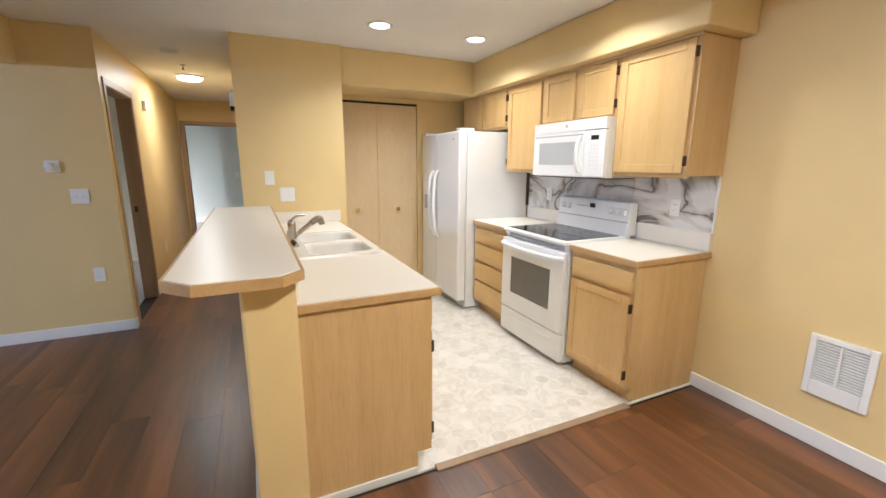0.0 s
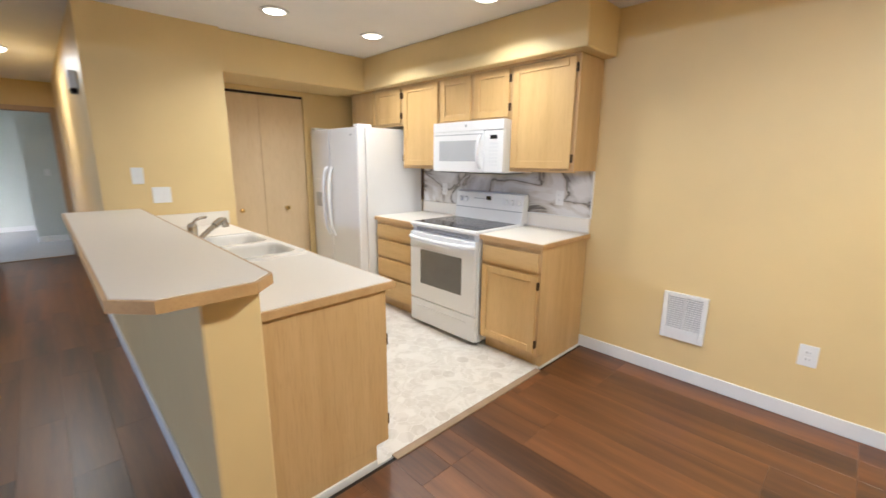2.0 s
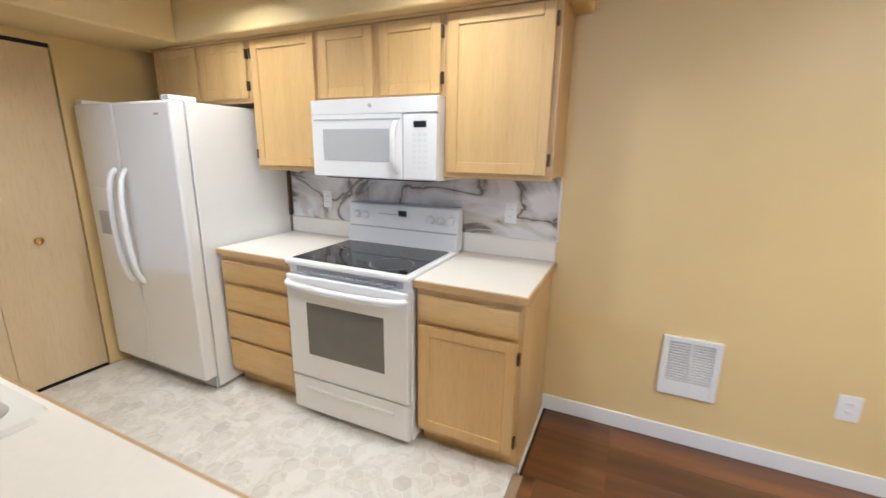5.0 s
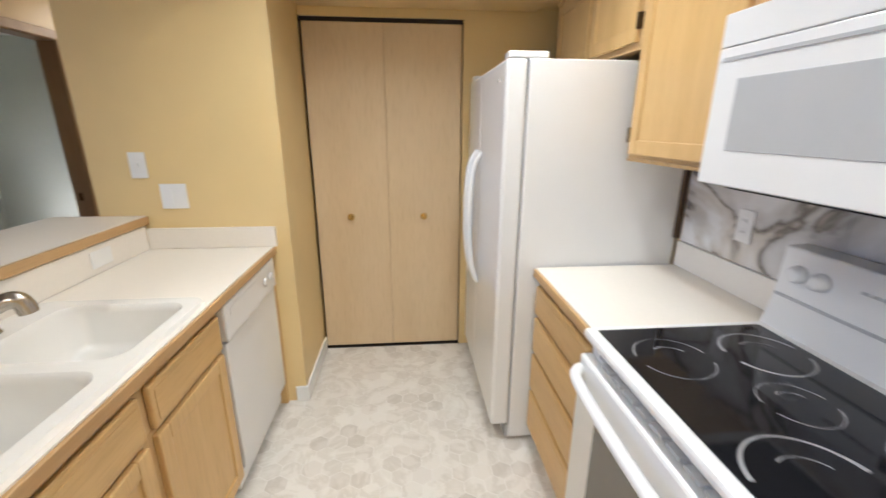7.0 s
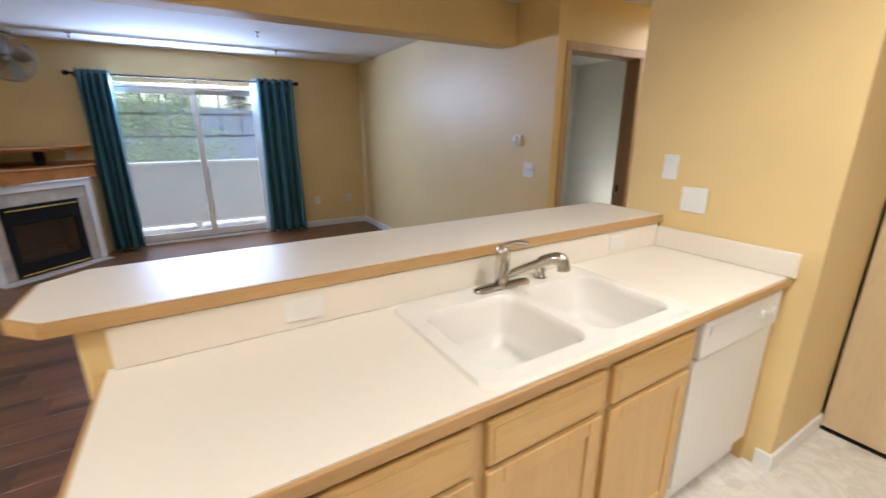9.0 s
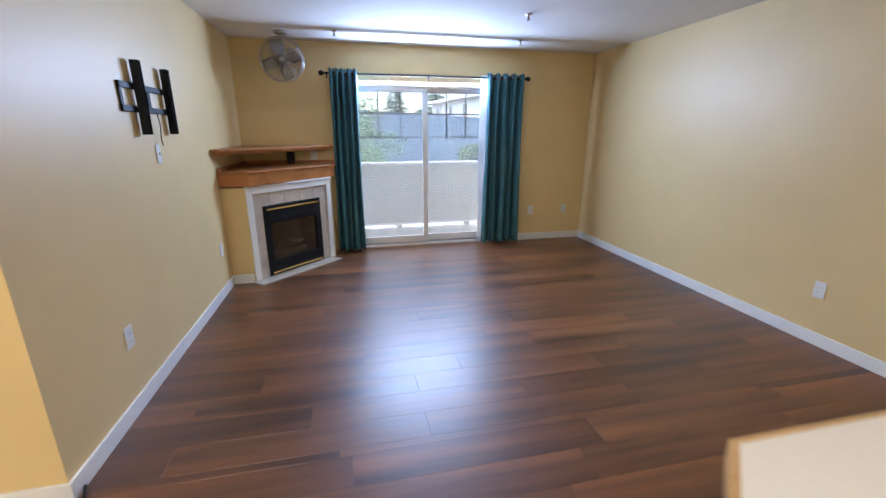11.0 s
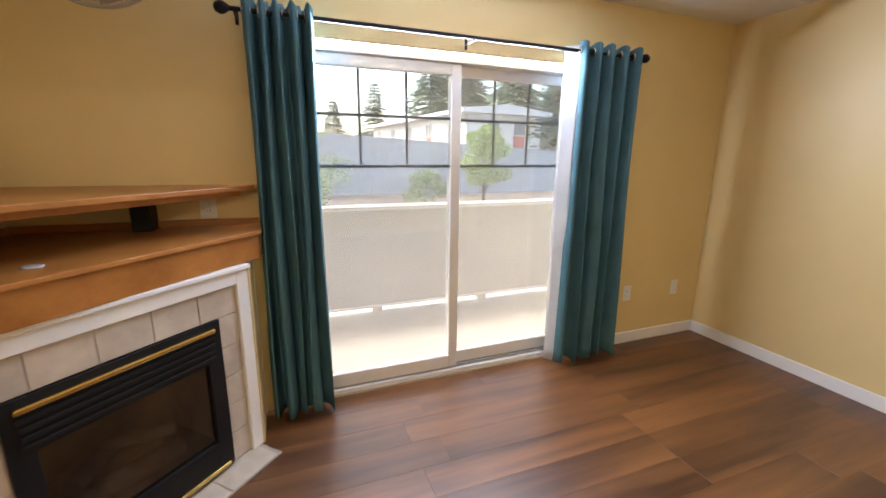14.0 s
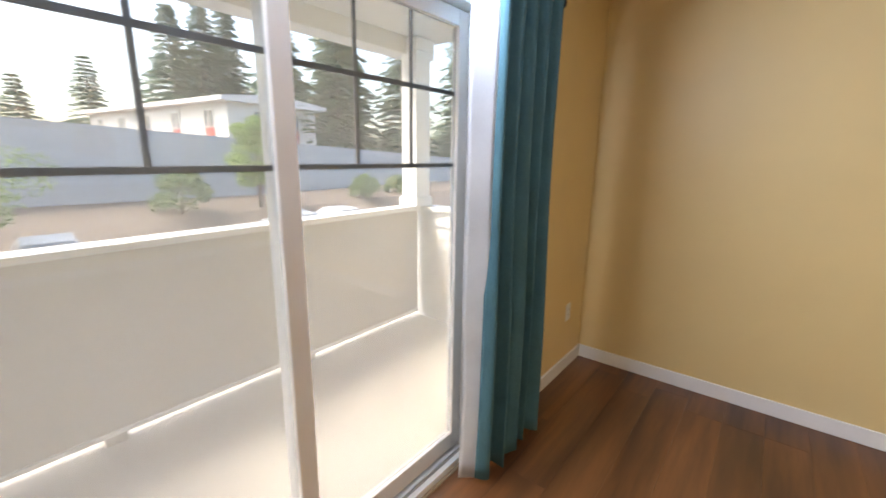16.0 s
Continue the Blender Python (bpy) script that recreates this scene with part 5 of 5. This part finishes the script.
# ---- outdoors ----
def ground_sheet():
    """One sheet: car park, then a planted bank that rises to the fence line, then level to the horizon."""
    xs = [-6.0, -12, -18, -24.0, -24.2, -26, -28.5, -31, -60, -150, -600, -2000]
    zs = [GZ, GZ, GZ, GZ, GZ + 0.45, GZ + 1.2, GZ + 1.5, GZ + 1.6, GZ + 1.9, GZ + 1.9, GZ + 1.9, GZ + 1.9]
    ys = [-2000, -400, -120, -60, -30, -15, 0, 15, 30, 60, 120, 400, 2000]
    vs = [(x, y, z + (0.12 * math.sin(0.7 * y + x) if -32 < x < -24.1 else 0)) for x, z in zip(xs, zs) for y in ys]
    n = len(ys)
    fs = [(i * n + j, i * n + j + 1, (i + 1) * n + j + 1, (i + 1) * n + j) for i in range(len(xs) - 1) for j in range(n - 1)]
    me = bpy.data.meshes.new("ground")
    me.from_pydata(vs, [], fs)
    ob = new("ground", me)
    me.materials.append(ASPHALT)
    me.materials.append(BARK)
    for p in me.polygons:
        p.material_index = 1 if p.center.x < -24.0 else 0
    tagged(ob, "asphalt car park rising to a bark-covered bank", "ground", "", "structure")


ground_sheet()
setting("kerb", [(-24.05, -60, GZ, -23.85, 60, GZ + 0.15)], mat_plain("kerb_concrete", (0.42, 0.41, 0.39), 0.8), "concrete kerb along the planted bank", "kerb", 0.02)
FNCX = -31.0
fnc = Thing("fence", (FNCX, 0, GZ + 1.7), "tall blue-grey board fence above the bank", "fence")
bmv, bmf = [], []
rnd = random.Random(8)
parts = []
y = -45.0
while y < 50:
    hgt = 2.9 + 0.02 * rnd.random()
    parts.append((FNCX, y + 0.01, GZ + 1.0, FNCX + 0.03 + 0.012 * rnd.random(), y + 0.235, 2.7 - 0.05 * (y - 6) + 0.02 * rnd.random()))
    y += 0.24
tagged(fnc.boxes("boards", parts, FENCE, 0), kind="stuff")
fnc.boxes("rail", [(FNCX - 0.05, -45, GZ + 2.2, FNCX - 0.001, 50, GZ + 2.3)], FENCE, 0)


def house(x, y, rz, length, z1, label, bays):
    """A long low building: its front faces the root's +x, its length runs along +y."""
    z0 = GZ + 1.6
    th = Thing("house", (x, y, z0), label, "building", rz=rz)
    h = z1 - z0
    L = length
    th.boxes("wall", [(-9, 0, -0.3, 0, L, h)], BLDG, 0)
    th.mesh("roof", [(0.9, -0.8, h), (0.9, L + 0.8, h), (-9.8, L + 0.8, h), (-9.8, -0.8, h), (0.9, -0.8, h + 0.35), (0.9, L + 0.8, h + 0.35), (-9.8, L + 0.8, h + 0.35), (-9.8, -0.8, h + 0.35), (-4.5, -0.8, h + 0.9), (-4.5, L + 0.8, h + 0.9)],
            [(0, 1, 5, 4), (1, 2, 6, 9, 5), (2, 3, 7, 6), (3, 0, 4, 8, 7), (4, 5, 9, 8), (8, 9, 6, 7), (3, 2, 1, 0)], ROOF)
    for k in range(bays):
        yc = (k + 0.5) * L / bays
        w = th.boxes("window", [(0, yc - 0.7, h - 1.9, 0.05, yc + 0.7, h - 0.6)], DARKWIN, 0)
        th.boxes("frame", [(0, yc - 0.8, h - 2.0, 0.08, yc - 0.7, h - 0.5), (0, yc + 0.7, h - 2.0, 0.08, yc + 0.8, h - 0.5), (0, yc - 0.05, h - 1.9, 0.08, yc + 0.05, h - 0.6), (0, yc - 0.7, h - 0.6, 0.08, yc + 0.7, h - 0.5)], TRIM, 0, w)
        th.boxes("apron", [(0, yc - 0.7, h - 3.2, 0.05, yc + 0.7, h - 2.0)], RED, 0, None, "red panel below the window")
    for yc in (-3.0, -6.2):
        w = th.boxes("gable_window", [(yc - 0.7, L, h - 1.9, yc + 0.7, L + 0.05, h - 0.6)], DARKWIN, 0)
        th.boxes("frame", [(yc - 0.8, L, h - 2.0, yc - 0.7, L + 0.08, h - 0.5), (yc + 0.7, L, h - 2.0, yc + 0.8, L + 0.08, h - 0.5), (yc - 0.7, L, h - 0.6, yc + 0.7, L + 0.08, h - 0.5)], TRIM, 0, w)
        th.boxes("apron", [(yc - 0.7, L, h - 3.2, yc + 0.7, L + 0.05, h - 2.0)], RED, 0, None, "red panel below the window")


house(-67.7, 14.5, -83.6, 28.0, 5.5, "long white building with red window panels and low roof", 5)
house(-52.0, -22.0, 12.0, 18.0, 7.0, "pale building with low roof behind trees", 5)


def leaf_cloud(th, name, clumps, leaf, per, mat, seed, flat=0.7):
    """Many small leaf quads scattered in clumps (x, y, z, r)."""
    rnd = random.Random(seed)
    vs, fs = [], []
    for cx, cy, cz, r in clumps:
        for _ in range(per):
            while True:
                d = (rnd.uniform(-1, 1), rnd.uniform(-1, 1), rnd.uniform(-1, 1))
                if d[0] ** 2 + d[1] ** 2 + d[2] ** 2 <= 1:
                    break
            p = Vector((cx + d[0] * r, cy + d[1] * r, cz + d[2] * r * flat))
            u = Vector((rnd.gauss(0, 1), rnd.gauss(0, 1), rnd.gauss(0, 0.6))).normalized()
            w = u.cross(Vector((rnd.gauss(0, 1), rnd.gauss(0, 1), rnd.gauss(0, 1)))).normalized()
            s = leaf * rnd.uniform(0.6, 1.3)
            k = len(vs)
            vs += [tuple(p - u * s), tuple(p + w * s * 0.45), tuple(p + u * s), tuple(p - w * s * 0.45)]
            fs.append((k, k + 1, k + 2, k + 3))
    return tagged(th.mesh(name, vs, fs, mat), kind="stuff")


def conifer(x, y, z, h, spread, seed):
    rnd = random.Random(seed)
    th = Thing("conifer_tree", (x, y, z), "tall dark green fir tree behind the fence", "tree", "firs behind the fence")
    th.turned("trunk", (x, y, z), [(h * 0.018, 0), (h * 0.014, h * 0.4), (h * 0.006, h * 0.85), (0.02, h)], TRUNK, n=8)
    vs, fs = [], []
    zt = 0.10
    while zt < 0.985:
        reach = spread * (1 - zt) ** 0.8 * rnd.uniform(0.75, 1.1) + 0.25
        nb = 7 if zt < 0.7 else 5
        a_off = rnd.uniform(0, 6.28)
        for b in range(nb):
            a = a_off + 6.283 * b / nb + rnd.uniform(-0.3, 0.3)
            L = reach * rnd.uniform(0.6, 1.1)
            zz = z + h * zt
            steps = max(3, int(L / 0.45))
            for s in range(steps):
                f = (s + 0.5) / steps
                px, py = x + math.cos(a) * L * f, y + math.sin(a) * L * f
                pz = zz - 0.28 * L * f * f + rnd.uniform(-0.12, 0.12)
                for _ in range(6):
                    ww = (1 - f * 0.7) * 0.22 * L + 0.30
                    aa = a + rnd.uniform(-1.2, 1.2)
                    ex, ey = math.cos(aa) * ww * 1.7, math.sin(aa) * ww * 1.7
                    tx, ty = -math.sin(aa) * ww * 0.34, math.cos(aa) * ww * 0.34
                    dz = rnd.uniform(-0.35, 0.05) * ww * 1.5
                    k = len(vs)
                    vs += [(px - tx, py - ty, pz), (px + ex * 0.6, py + ey * 0.6, pz + dz * 0.3 + 0.06), (px + ex, py + ey, pz + dz), (px + tx, py + ty, pz - 0.1)]
                    fs.append((k, k + 1, k + 2, k + 3))
        zt += 0.62 / h * rnd.uniform(0.8, 1.2) * (0.75 if zt > 0.6 else 1)
    tagged(th.mesh("needles", vs, fs, CONIFER), kind="stuff")


for i, (x, y, h, s) in enumerate(((-76, 16.5, 15, 4.2), (-64, 22.5, 20, 6.4), (-66, 27, 22, 6.6), (-44, 25, 16, 5.8), (-43, 31, 19, 6.6), (-41, 39, 19, 5.2), (-48, 35, 24, 5.6), (-80, 10, 12, 3.6), (-82, 2, 11, 3.4), (-40, 49, 20, 5), (-70, 32, 25, 6))):
    conifer(x, y, -1.2, h, s, 20 + i)


def broadleaf(x, y, z, h, crown, seed, label):
    rnd = random.Random(seed)
    th = Thing("broadleaf_tree", (x, y, z), label, "tree", "car park trees")
    th.turned("trunk", (x, y, z), [(0.11, 0), (0.085, h * 0.3), (0.05, h * 0.6), (0.015, h * 0.95)], TRUNK, n=8)
    clumps = []
    for k in range(26):
        a, f = rnd.uniform(0, 6.28), rnd.uniform(0.25, 1.0)
        zz = z + h * (0.32 + 0.62 * rnd.random())
        r = crown * (1.15 - abs((zz - z) / h - 0.55) * 1.4) * f
        ex, ey = x + r * math.cos(a), y + r * math.sin(a)
        th.tube("limb", [(x, y, zz - 0.22 * h), ((x + ex) / 2, (y + ey) / 2, zz - 0.10 * h), (ex, ey, zz)], 0.022, TRUNK)
        clumps.append((ex, ey, zz, crown * rnd.uniform(0.32, 0.56)))
    leaf_cloud(th, "leaves", clumps, 0.085, 520, MAPLELEAF, seed)


broadleaf(-22.5, 0.7, GZ, 6.7, 2.3, 41, "light green leafy car park tree")
broadleaf(-26.5, 12.9, GZ + 1.0, 5.0, 1.5, 42, "slender yellow-green young tree on the bank")
broadleaf(-36, -22, GZ + 1.9, 8.0, 3.4, 43, "light green leafy tree behind the fence")
broadleaf(-24, -11.5, GZ, 6.2, 2.6, 44, "light green leafy car park tree")


def shrub(x, y, z, r, seed):
    th = Thing("round_shrub", (x, y, z), "clipped round green shrub on the bank", "shrub", "clipped shrubs")
    th.turned("stem", (x, y, z - 0.1), [(0.08, 0), (0.05, r)], TRUNK, n=6)
    rnd = random.Random(seed)
    clumps = []
    for _ in range(34):
        a, t = rnd.uniform(0, 6.28), rnd.uniform(-0.4, 1.45)
        rr = r * 0.72
        clumps.append((x + rr * math.cos(a) * math.cos(t), y + rr * math.sin(a) * math.cos(t), z + r * 0.75 + rr * math.sin(t), r * 0.3))
    leaf_cloud(th, "leaves", clumps, 0.075, 130, SHRUB, seed, 1.0)


for i, (x, y, r) in enumerate(((-26.5, 8.95, 1.2), (-26.5, 20.5, 1.0), (-27.5, 24.5, 0.9), (-26.8, -8, 0.8))):
    shrub(x, y, GZ + 0.95 if i == 0 else GZ + 0.8, r * 1.2, 60 + i)


def car(x, y, rz, paint, label):
    th = Thing("parked_car", (x, y, GZ), label, "car", "parked cars", rz=rz)
    # side profile, extruded across the width with a narrower roof
    prof = [(-2.2, 0.35), (-2.25, 0.62), (-2.1, 0.86), (-1.2, 0.95), (-0.55, 1.38), (0.75, 1.44), (1.55, 1.02), (2.15, 0.95), (2.25, 0.6), (2.2, 0.35)]
    n = len(prof)
    vs = [(px, s * (0.86 if pz < 1.1 else 0.66), pz) for s in (-1, 1) for px, pz in prof]
    fs = [tuple(range(n - 1, -1, -1)), tuple(range(n, 2 * n))] + [(i, (i + 1) % n, n + (i + 1) % n, n + i) for i in range(n)]
    b = th.mesh("body", vs, fs, paint, 0.05)
    gl = [(-1.08, 1.0), (-0.56, 1.33), (0.72, 1.38), (1.35, 1.05)]
    for s in (-1, 1):
        th.mesh("side_glass", [(gx, s * (0.865 - (gz - 1.0) * 0.55), gz) for gx, gz in gl], [(0, 1, 2, 3) if s > 0 else (3, 2, 1, 0)], DARKWIN, 0, False, b)
    th.mesh("windscreen", [(-1.17, -0.72, 0.985), (-1.17, 0.72, 0.985), (-0.60, 0.62, 1.37), (-0.60, -0.62, 1.37)], [(0, 1, 2, 3)], DARKWIN, 0, False, b)
    th.mesh("rear_glass", [(1.53, -0.70, 1.06), (1.53, 0.70, 1.06), (0.82, 0.62, 1.43), (0.82, -0.62, 1.43)], [(3, 2, 1, 0)], DARKWIN, 0, False, b)
    for wx in (-1.35, 1.4):
        for s in (-1, 1):
            wl = th.turned("wheel", (wx, s * 0.80, 0.32), [(0.32, -0.10), (0.33, 0), (0.32, 0.10)], TYRE, "y", 20)
            th.turned("rim", (wx, s * 0.80 + s * 0.09, 0.32), [(0.21, 0), (0.20, 0.015 * s), (0.05, 0.02 * s)], CARPAINT, "y", 16, wl)


car(-22.2, 3.5, 175, CARPAINT, "silver parked car nose to the bank")
car(-22.0, 15.0, 180, CARWHITE, "white parked car in the car park")
car(-22.0, 12.4, 178, CARPAINT, "silver parked car in the car park")


# ---- floor pieces ----
def plank_floor():
    wood = tagged(new("floor_wood"), "dark reddish-brown wood plank floor", "floor", "", "structure")
    rnd = random.Random(5)
    W, L, T = 0.187, 1.22, 0.012
    shapes = {}

    def plank(x0, x1, y0, y1):
        key = (round(x1 - x0, 3), round(y1 - y0, 3))
        if key not in shapes:
            g = 0.0003
            w, l = key
            b = 0.0006
            vs = [(g, g, -T), (w - g, g, -T), (w - g, l - g, -T), (g, l - g, -T), (g, g, -b), (w - g, g, -b), (w - g, l - g, -b), (g, l - g, -b),
                  (g + b, g + b, 0), (w - g - b, g + b, 0), (w - g - b, l - g - b, 0), (g + b, l - g - b, 0)]
            fs = [(8, 9, 10, 11)] + [(i, (i + 1) % 4, 4 + (i + 1) % 4, 4 + i) for i in range(4)] + [(4 + i, 4 + (i + 1) % 4, 8 + (i + 1) % 4, 8 + i) for i in range(4)]
            me = bpy.data.meshes.new("plank")
            me.from_pydata(vs, [], fs)
            me.materials.append(PLANK)
            shapes[key] = me
        ob = new("plank", shapes[key])
        ob.location = (x0, y0, 0)
        ob.parent = wood

    def region(x0, x1, y0, y1):
        x, i = x0, 0
        while x < x1 - 0.004:
            xe = min(x + W, x1)
            y = y0 - rnd.choice((0.0, 0.3, 0.61, 0.92, 0.15, 0.76))
            while y < y1 - 0.004:
                a, b = max(y, y0), min(y + L, y1)
                if b - a > 0.03:
                    plank(x, xe, a, b)
                y += L
            x = xe

    region(-5.17, -1.57, -0.17, 4.22)
    region(-1.57, 0.12, -0.26, 4.22)
    region(0.12, 2.57, -0.95, 1.555)
    region(-1.02, -0.07, 4.22, 8.28)


plank_floor()


def hexagon(cx, cy, r):
    return [(cx + r * math.cos(math.pi / 6 + k * math.pi / 3), cy + r * math.sin(math.pi / 6 + k * math.pi / 3)) for k in range(6)]


def clip_poly(poly, x0, x1, y0, y1):
    for axis, lim, keep in ((0, x0, 1), (0, x1, -1), (1, y0, 1), (1, y1, -1)):
        out = []
        for i, p in enumerate(poly):
            q = poly[(i + 1) % len(poly)]
            a, b = (p[axis] - lim) * keep, (q[axis] - lim) * keep
            if a >= 0:
                out.append(p)
            if (a >= 0) != (b >= 0):
                s = a / (a - b)
                out.append((p[0] + s * (q[0] - p[0]), p[1] + s * (q[1] - p[1])))
        poly = out
        if len(poly) < 3:
            return []
    return poly


def hex_floor():
    sheet = tagged(new("floor_vinyl"), "cream marbled hexagon vinyl kitchen floor", "floor", "", "structure")
    x0, x1, y0, y1 = 0.12, 2.57, 1.585, 4.43
    base = finish(new("joint_sheet", boxes_mesh("joint_sheet", [(x0, y0, -0.012, x1, y1, -0.0008)])), mat_plain("vinyl_joint", (0.78, 0.75, 0.70), 0.45), 0)
    base.parent = sheet
    F = 0.09
    R = F / math.sqrt(3)
    vs, fs = [], []
    j, y = 0, y0 - F
    while y < y1 + F:
        x = x0 + (F / 2 if j % 2 else 0) - F
        while x < x1 + F:
            poly = clip_poly(hexagon(x, y, R * 0.96), x0, x1, y0, y1)
            if poly:
                k = len(vs)
                vs += [(p[0], p[1], 0.0) for p in poly]
                fs.append(tuple(range(k, k + len(poly))))
            x += F
        y += R * 1.5
        j += 1
    me = bpy.data.meshes.new("hex_tiles")
    me.from_pydata(vs, [], fs)
    ob = tagged(finish(new("hex_tiles", me), HEX), kind="stuff")
    ob.parent = sheet


hex_floor()


def entry_floor():
    root = tagged(new("floor_entry"), "beige square ceramic entry tiles", "floor", "", "structure")
    grout = finish(new("grout_bed", boxes_mesh("grout_bed", [(-1.57, -2.3, -0.012, 0.12, -0.285, -0.003), (0.12, -2.3, -0.012, 1.0, -0.95, -0.003)])), GROUT)
    grout.parent = root
    P = 0.305
    me = boxes_mesh("entry_tile", [(0.003, 0.003, -0.011, P - 0.003, P - 0.003, 0.0)])
    me.materials.append(ENTRY)
    for i in range(9):
        for j in range(7):
            x, y = -1.57 + i * P, -0.285 - (j + 1) * P
            if x + P > (0.12 if y > -1.3 else 1.0) + 0.2 or y < -2.45:
                continue
            t = new("tile", me)
            t.location, t.parent = (x, y, 0), root


entry_floor()
setting("threshold_strip", [(0.70, 1.545, 0.0, 1.97, 1.592, 0.009)], TAUPE, "thin wooden transition strip between plank and vinyl", "trim", 0.003)
setting("threshold_entry", [(-1.57, -0.29, 0.0, 0.12, -0.255, 0.007)], TAUPE, "thin wooden strip beside the entry tiles", "trim", 0.003)
setting("threshold_hall", [(HEX0, 8.27, 0.0, HEX1, 8.31, 0.010)], TAUPE, "wooden strip at the bedroom doorway", "trim", 0.003)
